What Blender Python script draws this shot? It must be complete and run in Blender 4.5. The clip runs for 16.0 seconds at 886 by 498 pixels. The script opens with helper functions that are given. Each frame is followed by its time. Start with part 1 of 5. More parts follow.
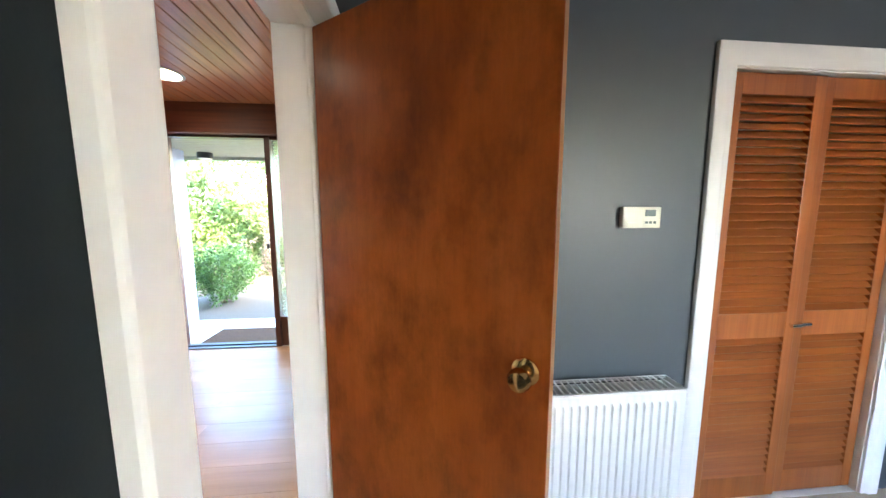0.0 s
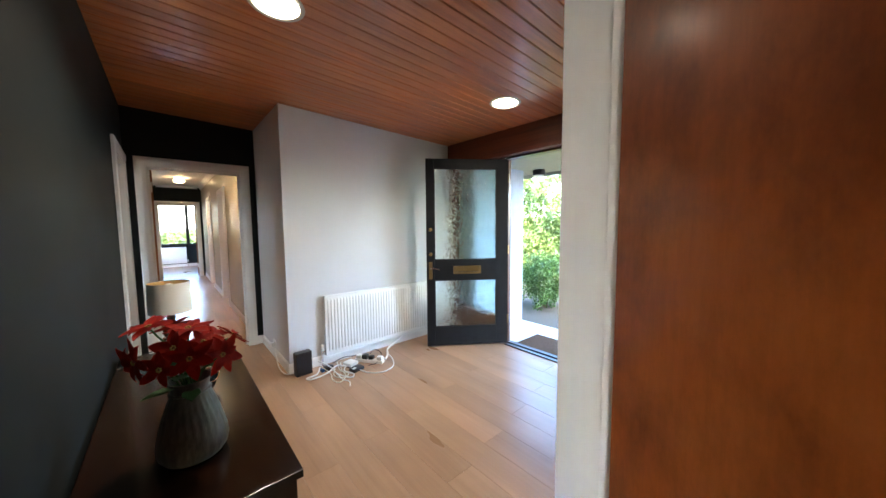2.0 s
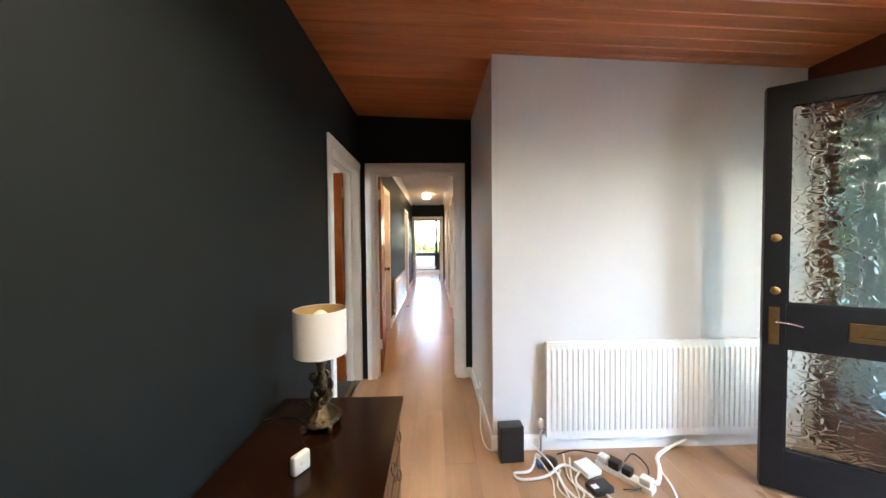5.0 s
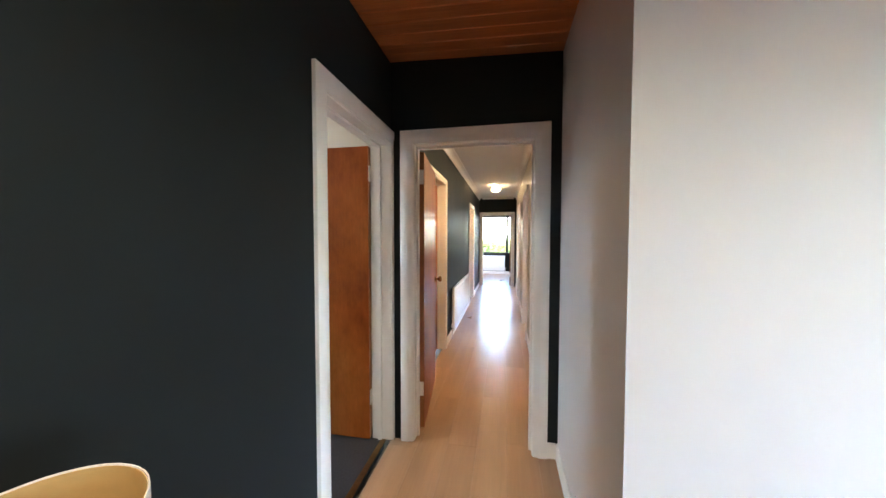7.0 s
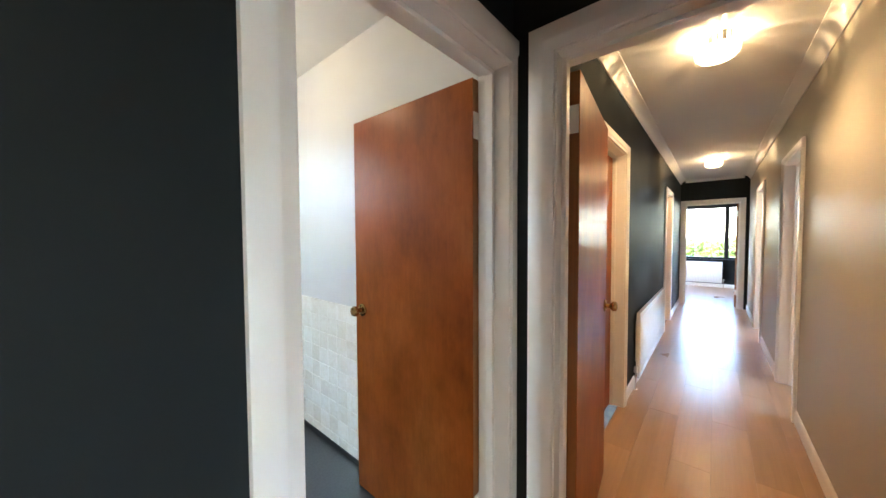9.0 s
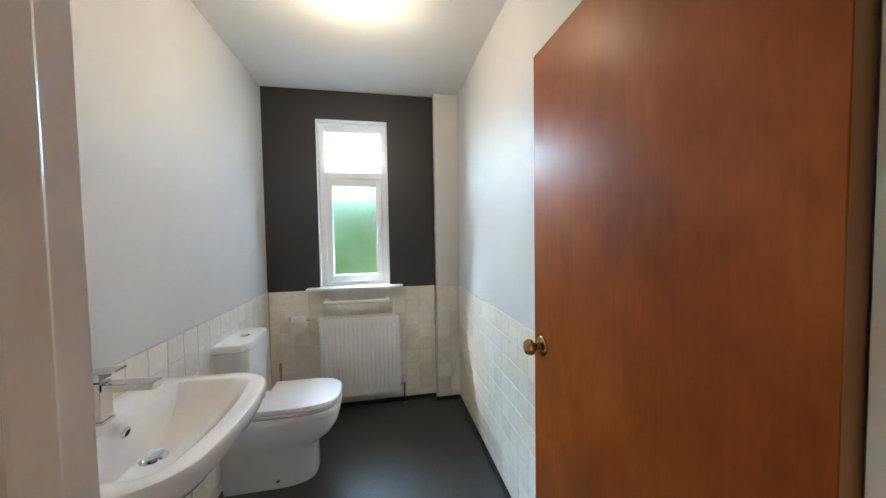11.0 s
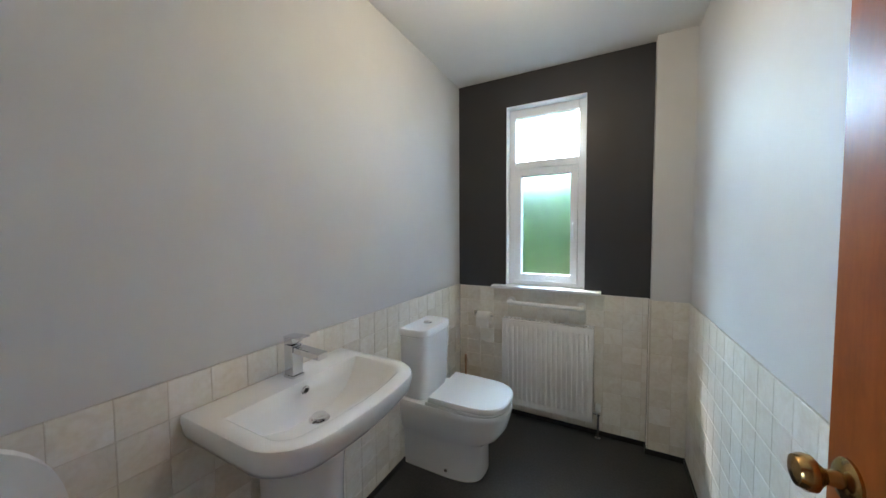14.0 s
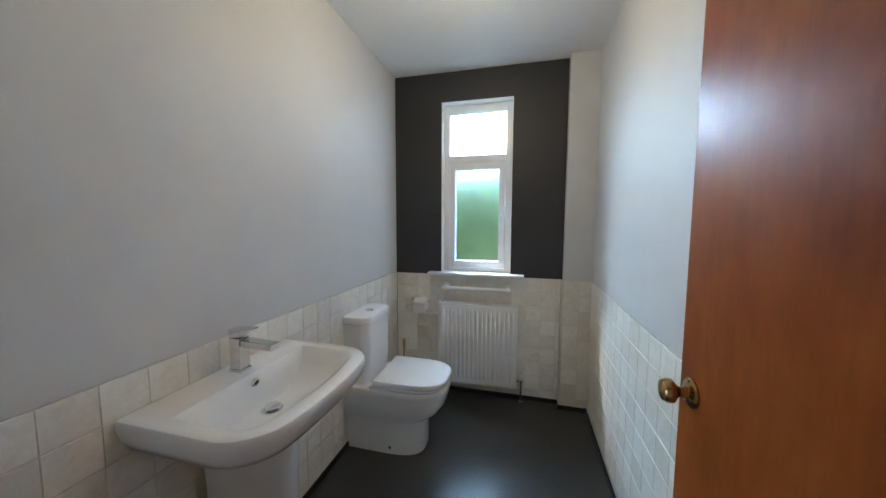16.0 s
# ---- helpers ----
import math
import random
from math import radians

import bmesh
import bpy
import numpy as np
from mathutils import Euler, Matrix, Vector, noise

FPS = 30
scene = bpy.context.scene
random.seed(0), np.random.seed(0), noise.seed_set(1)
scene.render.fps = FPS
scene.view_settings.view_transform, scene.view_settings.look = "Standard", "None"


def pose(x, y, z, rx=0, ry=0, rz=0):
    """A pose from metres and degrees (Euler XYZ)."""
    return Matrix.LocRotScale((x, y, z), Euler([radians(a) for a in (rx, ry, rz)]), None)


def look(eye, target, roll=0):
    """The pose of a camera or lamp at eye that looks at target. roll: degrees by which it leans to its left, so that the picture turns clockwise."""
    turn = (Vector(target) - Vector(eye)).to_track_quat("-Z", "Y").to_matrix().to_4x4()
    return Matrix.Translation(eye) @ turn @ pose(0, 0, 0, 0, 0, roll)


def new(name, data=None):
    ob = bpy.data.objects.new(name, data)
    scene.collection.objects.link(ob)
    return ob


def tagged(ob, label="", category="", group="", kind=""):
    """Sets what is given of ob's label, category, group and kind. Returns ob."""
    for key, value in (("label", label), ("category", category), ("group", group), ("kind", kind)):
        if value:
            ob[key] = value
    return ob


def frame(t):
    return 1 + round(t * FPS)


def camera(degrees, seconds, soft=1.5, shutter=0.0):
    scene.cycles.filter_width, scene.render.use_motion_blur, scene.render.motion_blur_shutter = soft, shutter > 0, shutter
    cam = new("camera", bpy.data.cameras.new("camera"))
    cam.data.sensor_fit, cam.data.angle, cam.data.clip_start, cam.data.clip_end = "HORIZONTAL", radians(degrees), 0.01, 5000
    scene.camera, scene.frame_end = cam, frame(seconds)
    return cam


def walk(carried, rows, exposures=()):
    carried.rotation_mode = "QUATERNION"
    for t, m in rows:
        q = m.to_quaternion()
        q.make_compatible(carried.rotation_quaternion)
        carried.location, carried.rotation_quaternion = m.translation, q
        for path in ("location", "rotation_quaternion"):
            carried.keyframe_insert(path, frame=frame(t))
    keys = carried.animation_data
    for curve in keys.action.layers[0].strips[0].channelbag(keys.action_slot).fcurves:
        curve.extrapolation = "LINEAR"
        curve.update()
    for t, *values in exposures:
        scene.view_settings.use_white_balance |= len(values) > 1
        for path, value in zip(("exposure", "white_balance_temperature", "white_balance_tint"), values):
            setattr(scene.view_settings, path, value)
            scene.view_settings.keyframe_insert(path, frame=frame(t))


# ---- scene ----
# ---- camera and walk ----
cam = camera(108.5, 16.0)
PATH = [
    (0, (0.89, 0.323, 1.404), (1.078, 2.3, 1.168), 0.0),
    (0.5, (0.922, 0.439, 1.4), (0.581, 2.398, 1.188), -0.3),
    (1, (0.977, 0.557, 1.395), (0.105, 2.348, 1.215), -0.7),
    (1.5, (0.946, 0.646, 1.395), (-0.298, 2.204, 1.239), -0.5),
    (2, (0.827, 0.779, 1.394), (-0.683, 2.081, 1.239), -0.5),
    (2.5, (0.712, 0.878, 1.4), (-0.99, 1.921, 1.277), -0.6),
    (3, (0.556, 0.95, 1.42), (-1.283, 1.728, 1.307), -0.6),
    (3.5, (0.377, 1.045, 1.408), (-1.541, 1.599, 1.29), -0.6),
    (4, (0.169, 1.104, 1.389), (-1.802, 1.429, 1.297), -0.8),
    (4.5, (-0.072, 1.17, 1.352), (-2.062, 1.349, 1.273), -0.5),
    (5, (-0.342, 1.218, 1.339), (-2.341, 1.274, 1.28), -0.5),
    (7.5, (-1.652, 1.252, 1.376), (-3.566, 0.670, 1.298), -0.1),
    (8, (-1.922, 1.225, 1.366), (-3.742, 0.399, 1.292), -0.3),
    (8.5, (-2.112, 1.185, 1.372), (-3.813, 0.137, 1.289), 0.0),
    (9, (-2.343, 1.069, 1.365), (-3.865, -0.226, 1.292), -0.3),
    (9.5, (-2.495, 0.976, 1.364), (-3.799, -0.54, 1.304), -0.3),
    (10, (-2.627, 0.839, 1.364), (-3.62, -0.896, 1.294), -0.8),
    (12.5, (-2.984, 0.479, 1.351), (-2.559, -1.474, 1.272), -0.2),
    (13, (-3.018, 0.421, 1.352), (-2.365, -1.468, 1.272), -0.4),
    (13.5, (-3.011, 0.381, 1.352), (-2.214, -1.452, 1.269), -0.3),
    (14, (-3.018, 0.342, 1.355), (-2.093, -1.429, 1.263), -0.3),
    (14.5, (-3.02, 0.315, 1.36), (-2.011, -1.408, 1.253), -0.3),
    (15, (-3.018, 0.318, 1.358), (-1.994, -1.397, 1.245), -0.1),
    (15.5, (-2.999, 0.354, 1.355), (-2.159, -1.455, 1.21), 0.4),
    (16, (-2.967, 0.461, 1.363), (-2.477, -1.471, 1.198), 0.2),
]

EXPOSURES = [(0.0, 6.2, 6700, 10), (0.5, 5.88, 6800, 10), (1.0, 5.76, 6900, 10), (1.5, 5.65, 6700, 10), (2.5, 5.55, 6500, 10), (3.5, 5.6, 6700, 11), (4.5, 5.9, 7000, 13), (5.2, 5.95, 7000, 13), (7.3, 6.05, 6700, 11), (8.4, 6.2, 6600, 10), (9.0, 5.95, 6700, 10), (10.2, 5.85, 6800, 10), (12.5, 5.32, 6300, 10), (14.0, 5.32, 6350, 10), (16.0, 5.22, 6200, 10)]
SKY, SUN = 0.15, 0.9
WC_SKY = 14.8
HALL_W, CORR_W, WC_W, ROOM_W = 2.5, 0.85, 0.28, 0.31
SIDE_W, FAR_W = 0.9, 0.9
ROOM_LEAF, WC_LEAF = 53.0, -89.5
walk(cam, [(t, look(eye, target, roll)) for t, eye, target, roll in PATH], EXPOSURES)

# ---- light ----
world = bpy.data.worlds.new("sky")
world.use_nodes = True
scene.world = world
nt = world.node_tree
sky = nt.nodes.new("ShaderNodeTexSky")
sky.sky_type = "NISHITA"
sky.sun_disc = False
sky.sun_elevation, sky.sun_rotation = radians(45), radians(118)
sky.air_density, sky.dust_density, sky.ozone_density = 1.0, 1.5, 2.0
veil = nt.nodes.new("ShaderNodeHueSaturation")
veil.inputs["Saturation"].default_value = 1.2
nt.links.new(sky.outputs[0], veil.inputs["Color"])
nt.links.new(veil.outputs[0], nt.nodes["Background"].inputs[0])
nt.nodes["Background"].inputs[1].default_value = SKY
sun = bpy.data.lights.new("sun", "SUN")
sun.energy, sun.angle, sun.color = SUN, radians(20), (1, 0.96, 0.9)
new("sun", sun).matrix_basis = look((0, 0, 30), (-20.0, 11.0, 7.0))


def lamp(name, x, y, z, watts, radius, col):
    data = bpy.data.lights.new(name, "POINT")
    data.energy, data.shadow_soft_size, data.color = watts, radius, col
    ob = new(name, data)
    ob.location = (x, y, z)
    return ob


def spot(name, x, y, z, watts, col, cone):
    data = bpy.data.lights.new(name, "SPOT")
    data.energy, data.shadow_soft_size, data.color = watts, 0.07, col
    data.spot_size, data.spot_blend = radians(cone), 1.0
    ob = new(name, data)
    ob.location = (x, y, z)
    return ob


def window_light(name, eye, target, w, h, watts, col=(0.86, 0.93, 1.0)):
    data = bpy.data.lights.new(name, "AREA")
    data.shape, data.size, data.size_y, data.energy, data.color = "RECTANGLE", w, h, watts, col
    ob = new(name, data)
    ob.matrix_basis = look(eye, target)
    return ob


# ---- materials ----
def nodes_of(name):
    m = bpy.data.materials.new(name)
    m.use_nodes = True
    return m, m.node_tree, m.node_tree.nodes["Principled BSDF"]


def ramp(nt, fac, stops):
    n = nt.nodes.new("ShaderNodeValToRGB")
    while len(n.color_ramp.elements) < len(stops):
        n.color_ramp.elements.new(0.5)
    for e, (p, c) in zip(n.color_ramp.elements, stops):
        e.position, e.color = p, (*c, 1)
    nt.links.new(fac, n.inputs[0])
    return n.outputs[0]


def mapped(nt, scale, spread=0.0, island=False):
    """Object coordinates, scaled, and shifted by piece."""
    tc = nt.nodes.new("ShaderNodeTexCoord")
    mp = nt.nodes.new("ShaderNodeMapping")
    mp.inputs["Scale"].default_value = scale
    src = tc.outputs["Object"]
    if spread:
        if island:
            rnd = nt.nodes.new("ShaderNodeNewGeometry").outputs["Random Per Island"]
        else:
            rnd = nt.nodes.new("ShaderNodeObjectInfo").outputs["Random"]
        mul = nt.nodes.new("ShaderNodeMath")
        mul.operation = "MULTIPLY"
        mul.inputs[1].default_value = spread
        nt.links.new(rnd, mul.inputs[0])
        add = nt.nodes.new("ShaderNodeVectorMath")
        nt.links.new(src, add.inputs[0])
        nt.links.new(mul.outputs[0], add.inputs[1])
        src = add.outputs[0]
    nt.links.new(src, mp.inputs["Vector"])
    return mp.outputs[0]


def noise_of(nt, vec, scale, detail=4.0, rough=0.55, dist=0.0):
    n = nt.nodes.new("ShaderNodeTexNoise")
    n.inputs["Scale"].default_value, n.inputs["Detail"].default_value = scale, detail
    n.inputs["Roughness"].default_value, n.inputs["Distortion"].default_value = rough, dist
    nt.links.new(vec, n.inputs["Vector"])
    return n.outputs["Fac"]


def mix(nt, fac, a, b, mode="MIX"):
    n = nt.nodes.new("ShaderNodeMix")
    n.data_type, n.blend_type = "RGBA", mode
    for s, v in ((n.inputs[0], fac), (n.inputs[6], a), (n.inputs[7], b)):
        if isinstance(v, (int, float)):
            s.default_value = v
        elif isinstance(v, tuple):
            s.default_value = (*v, 1)
        else:
            nt.links.new(v, s)
    return n.outputs[2]


def bump(nt, bsdf, height, strength, dist):
    n = nt.nodes.new("ShaderNodeBump")
    n.inputs["Strength"].default_value, n.inputs["Distance"].default_value = strength, dist
    nt.links.new(height, n.inputs["Height"])
    nt.links.new(n.outputs[0], bsdf.inputs["Normal"])


def rough_from(nt, bsdf, fac, lo, hi):
    n = nt.nodes.new("ShaderNodeMapRange")
    n.inputs["To Min"].default_value, n.inputs["To Max"].default_value = lo, hi
    nt.links.new(fac, n.inputs["Value"])
    nt.links.new(n.outputs[0], bsdf.inputs["Roughness"])


def paint(name, col, rough=0.5, var=0.06, grain=160.0, relief=0.08, patch=2.5, spec=0.5):
    m, nt, b = nodes_of(name)
    v = mapped(nt, (1, 1, 1))
    big = noise_of(nt, v, patch, 5)
    fine = noise_of(nt, v, grain, 3)
    d = tuple(c * (1 - var) for c in col)
    u = tuple(min(1, c * (1 + var)) for c in col)
    nt.links.new(ramp(nt, big, [(0.3, d), (0.7, u)]), b.inputs["Base Color"])
    rough_from(nt, b, big, rough - 0.06, rough + 0.06)
    b.inputs["Specular IOR Level"].default_value = spec
    bump(nt, b, fine, relief, 0.002)
    return m


def wood(name, dark, mid, light, axis, rough=0.35, coat=0.0, grain=1.0, spread=7.0, island=False, relief=0.05, blotch=0.35, tone=0.8, pore=0.25):
    m, nt, b = nodes_of(name)
    s = [14.0 * grain] * 3
    s[axis] = 0.8 * grain
    v = mapped(nt, s, spread, island)
    s2 = [2.2] * 3
    s2[axis] = 0.9
    w = mapped(nt, s2, spread, island)
    streak = noise_of(nt, v, 1.0, 9, 0.62, 0.15)
    s3 = [120.0 * grain] * 3
    s3[axis] = 3.0
    pores = noise_of(nt, mapped(nt, s3, spread, island), 1.0, 3, 0.6)
    cloud = noise_of(nt, w, 1.0, 3, 0.45, 0.2)
    base = ramp(nt, streak, [(0.28, dark), (0.5, mid), (0.74, light)])
    tint = ramp(nt, cloud, [(0.3, tuple(c * 0.62 for c in mid)), (0.7, tuple(min(1, c * 1.35) for c in mid))])
    col = mix(nt, blotch, base, tint)
    col = mix(nt, pore, col, ramp(nt, pores, [(0.35, (0.45, 0.42, 0.4)), (0.6, (1, 1, 1))]), "MULTIPLY")
    if spread:
        if island:
            rnd = nt.nodes.new("ShaderNodeNewGeometry").outputs["Random Per Island"]
        else:
            rnd = nt.nodes.new("ShaderNodeObjectInfo").outputs["Random"]
        col = mix(nt, tone, col, ramp(nt, rnd, [(0.0, (0.78, 0.76, 0.74)), (1.0, (1.0, 1.0, 1.0))]), "MULTIPLY")
    nt.links.new(col, b.inputs["Base Color"])
    rough_from(nt, b, cloud, rough - 0.07, rough + 0.09)
    b.inputs["Coat Weight"].default_value = coat
    b.inputs["Coat Roughness"].default_value = 0.16
    bump(nt, b, pores, relief, 0.001)
    return m


def plain(name, col, rough=0.4, metal=0.0, var=0.08, scale=30.0):
    m, nt, b = nodes_of(name)
    f = noise_of(nt, mapped(nt, (1, 1, 1)), scale, 4)
    nt.links.new(ramp(nt, f, [(0.3, tuple(c * (1 - var) for c in col)), (0.7, tuple(min(1, c * (1 + var)) for c in col))]), b.inputs["Base Color"])
    rough_from(nt, b, f, max(0.02, rough - 0.05), rough + 0.05)
    b.inputs["Metallic"].default_value = metal
    return m


def glow(name, col, strength):
    m, nt, b = nodes_of(name)
    b.inputs["Base Color"].default_value = (0.8, 0.8, 0.78, 1)
    b.inputs["Emission Color"].default_value = (*col, 1)
    b.inputs["Emission Strength"].default_value = strength
    return m


def glass(name, tint, rough, relief=0.0, cell=30.0, stretch=(1, 1, 1), ridge=0.15):
    m, nt, b = nodes_of(name)
    b.inputs["Base Color"].default_value = (*tint, 1)
    b.inputs["Transmission Weight"].default_value = 1.0
    b.inputs["Roughness"].default_value = rough
    b.inputs["IOR"].default_value = 1.45
    if relief:
        v = mapped(nt, stretch)
        warp = nt.nodes.new("ShaderNodeTexNoise")
        warp.inputs["Scale"].default_value, warp.inputs["Detail"].default_value = cell * 0.7, 1.0
        nt.links.new(v, warp.inputs["Vector"])
        vor = nt.nodes.new("ShaderNodeTexVoronoi")
        vor.feature = "DISTANCE_TO_EDGE"
        vor.inputs["Scale"].default_value = cell
        vor.inputs["Randomness"].default_value = 0.62
        vec = nt.nodes.new("ShaderNodeVectorMath")
        vec.operation = "MULTIPLY_ADD"
        vec.inputs[1].default_value = (0.5 / cell, 0.5 / cell, 0.5 / cell)
        nt.links.new(warp.outputs["Color"], vec.inputs[0])
        nt.links.new(v, vec.inputs[2])
        nt.links.new(vec.outputs[0], vor.inputs["Vector"])
        dome = nt.nodes.new("ShaderNodeMapRange")
        dome.interpolation_type = "SMOOTHSTEP"
        dome.inputs["From Max"].default_value = ridge
        nt.links.new(vor.outputs["Distance"], dome.inputs["Value"])
        bump(nt, b, dome.outputs[0], relief, 0.012)
    return m


CHARCOAL = paint("charcoal_wall_paint", (0.0143, 0.0188, 0.0211), 0.62, 0.07, 220, 0.10, 2.5, 0.15)
SLATE = paint("slate_wall_paint", (0.060, 0.075, 0.088), 0.45, 0.07, 220, 0.10)
WHITE_WALL = paint("white_wall_paint", (0.80, 0.79, 0.78), 0.6, 0.02, 180, 0.10)
LILAC_WALL = paint("pale_wall_paint", (0.66, 0.66, 0.675), 0.55, 0.025, 200, 0.10)
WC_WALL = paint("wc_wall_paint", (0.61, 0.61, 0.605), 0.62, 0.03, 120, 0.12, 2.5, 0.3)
WC_DARK = paint("wc_dark_paint", (0.030, 0.030, 0.033), 0.5, 0.05, 220, 0.1)
TRIM = paint("white_gloss_trim", (0.83, 0.82, 0.80), 0.36, 0.03, 260, 0.015, 6.0)
CREAM_WALL = paint("cream_wall_paint", (0.45, 0.425, 0.365), 0.5, 0.03, 200, 0.10)
CEIL_WHITE = paint("white_ceiling_paint", (0.78, 0.78, 0.77), 0.7, 0.02, 300, 0.15)
BOARD = wood("cedar_board", (0.34, 0.082, 0.024), (0.67, 0.205, 0.064), (0.78, 0.29, 0.10), 1, 0.36, 0.35, 1.0, 9.0, True, 0.06, 0.3)
BEAM = wood("stained_beam", (0.08, 0.018, 0.008), (0.17, 0.042, 0.016), (0.25, 0.075, 0.03), 0, 0.5, 0.0)
FRAME_WOOD = wood("stained_frame", (0.04, 0.011, 0.006), (0.08, 0.023, 0.011), (0.13, 0.042, 0.018), 2, 0.34, 0.2)
VENEER_EDGE = wood("door_edge", (0.20, 0.07, 0.018), (0.31, 0.12, 0.035), (0.40, 0.18, 0.06), 2, 0.4)
LOUVRE = wood("louvre_wood", (0.24, 0.055, 0.010), (0.38, 0.10, 0.018), (0.48, 0.15, 0.030), 2, 0.34, 0.3)
SLAT = wood("louvre_slat", (0.22, 0.05, 0.009), (0.35, 0.09, 0.016), (0.45, 0.135, 0.027), 0, 0.36, 0.3)
OAK = wood("oak_laminate", (0.270, 0.151, 0.083), (0.385, 0.228, 0.132), (0.47, 0.302, 0.185), 0, 0.30, 0.0, 0.6, 11.0, False, 0.02, 0.5, 0.25, 0.10)
DARKWOOD = wood("dark_polished_wood", (0.006, 0.0022, 0.0010), (0.015, 0.0052, 0.0023), (0.030, 0.0105, 0.0045), 0, 0.20, 0.3)
DARKWOOD.node_tree.nodes["Principled BSDF"].inputs["Specular IOR Level"].default_value = 0.22
DARKDOOR = plain("charcoal_door_paint", (0.011, 0.012, 0.014), 0.42, 0, 0.15, 14)
DARKDOOR.node_tree.nodes["Principled BSDF"].inputs["Specular IOR Level"].default_value = 0.2
ENAMEL = plain("white_enamel", (0.80, 0.80, 0.79), 0.22, 0, 0.02, 8)
CERAMIC = plain("white_ceramic", (0.82, 0.82, 0.82), 0.06, 0, 0.01, 5)
UPVC = plain("white_upvc", (0.82, 0.83, 0.84), 0.25, 0, 0.02, 6)
CHROME = plain("chrome", (0.75, 0.76, 0.78), 0.06, 1, 0.03, 20)
BRASS = plain("aged_brass", (0.27, 0.172, 0.072), 0.34, 1, 0.12, 40)
KNOB = plain("polished_brass", (0.46, 0.29, 0.12), 0.2, 1, 0.08, 40)
BRONZE = plain("bronze_base", (0.15, 0.115, 0.072), 0.44, 1, 0.6, 70)
BLACK = plain("black_plastic", (0.012, 0.012, 0.013), 0.4, 0, 0.2, 40)
RUBBER = plain("black_strip", (0.015, 0.015, 0.016), 0.45, 0, 0.2, 40)
WHITE_PLASTIC = plain("white_plastic", (0.78, 0.78, 0.76), 0.35, 0, 0.03, 20)
CREAM_PLASTIC = plain("cream_plastic", (0.74, 0.71, 0.60), 0.4, 0, 0.03, 20)
GREY_SCREEN = plain("lcd_screen", (0.16, 0.19, 0.18), 0.2, 0, 0.1, 20)
PAPER = plain("tissue_paper", (0.82, 0.81, 0.79), 0.9, 0, 0.04, 90)
LINER = plain("gold_shade_lining", (0.62, 0.42, 0.18), 0.5, 0.3, 0.05, 40)
SHADE = plain("cream_fabric_shade", (0.80, 0.775, 0.755), 0.9, 0, 0.03, 200)
MAT = plain("coir_mat", (0.085, 0.050, 0.030), 0.95, 0, 0.5, 90)
SLAB = plain("concrete_step", (0.60, 0.56, 0.49), 0.85, 0, 0.15, 18)
ASPHALT = plain("asphalt", (0.108, 0.088, 0.064), 0.9, 0, 0.3, 70)
for rough_stuff in (MAT, ASPHALT):
    rough_stuff.node_tree.nodes["Principled BSDF"].inputs["Specular IOR Level"].default_value = 0.1
SOFFIT = plain("painted_soffit", (0.31, 0.285, 0.20), 0.6, 0, 0.08, 20)
RENDER_BLUE = plain("grey_blue_render", (0.28, 0.33, 0.42), 0.8, 0, 0.06, 12)
BRICK = plain("pale_outer_wall", (0.5, 0.46, 0.4), 0.85, 0, 0.15, 12)
ALU = plain("dark_threshold", (0.10, 0.10, 0.10), 0.35, 0.8, 0.2, 40)
SOIL = plain("leaf_litter", (0.13, 0.095, 0.06), 0.95, 0, 0.5, 14)
CARPET = plain("beige_carpet", (0.42, 0.36, 0.28), 0.95, 0, 0.15, 220)
GREEN_PLASTIC = plain("green_print", (0.03, 0.20, 0.14), 0.5, 0, 0.1, 20)
GROUT = plain("grout", (0.62, 0.57, 0.49), 0.85, 0, 0.12, 60)
CLEAR = glass("clear_pane", (1, 1, 1), 0.0)
FROST = glass("frosted_pane", (0.98, 1.0, 0.97), 0.27)
CAST = glass("hammered_pane", (0.88, 0.95, 0.97), 0.065, 0.26, 21.0, (0.85, 1, 1.5), 0.14)
RIBBED = glass("rippled_pane", (0.60, 0.72, 0.63), 0.10, 0.42, 18.5, (0.8, 1, 1.5), 0.14)
DISH = glass("dark_blue_glass", (0.05, 0.22, 0.50), 0.03)
BULB = glow("lit_diffuser", (1.0, 0.74, 0.40), 0.22)
LENS = glow("lit_downlight", (1.0, 0.90, 0.68), 0.30)
WCGLOW = glow("lit_dome", (1.0, 0.84, 0.56), 0.10)


def vinyl():
    m, nt, b = nodes_of("charcoal_vinyl_floor")
    v = mapped(nt, (1, 1, 1))
    big, fine = noise_of(nt, v, 3.0, 5), noise_of(nt, v, 90.0, 3)
    nt.links.new(mix(nt, 0.3, ramp(nt, big, [(0.3, (0.025, 0.027, 0.029)), (0.7, (0.042, 0.045, 0.049))]), ramp(nt, fine, [(0.35, (0.025, 0.026, 0.028)), (0.7, (0.09, 0.092, 0.1))])), b.inputs["Base Color"])
    rough_from(nt, b, big, 0.28, 0.45)
    bump(nt, b, fine, 0.12, 0.001)
    return m


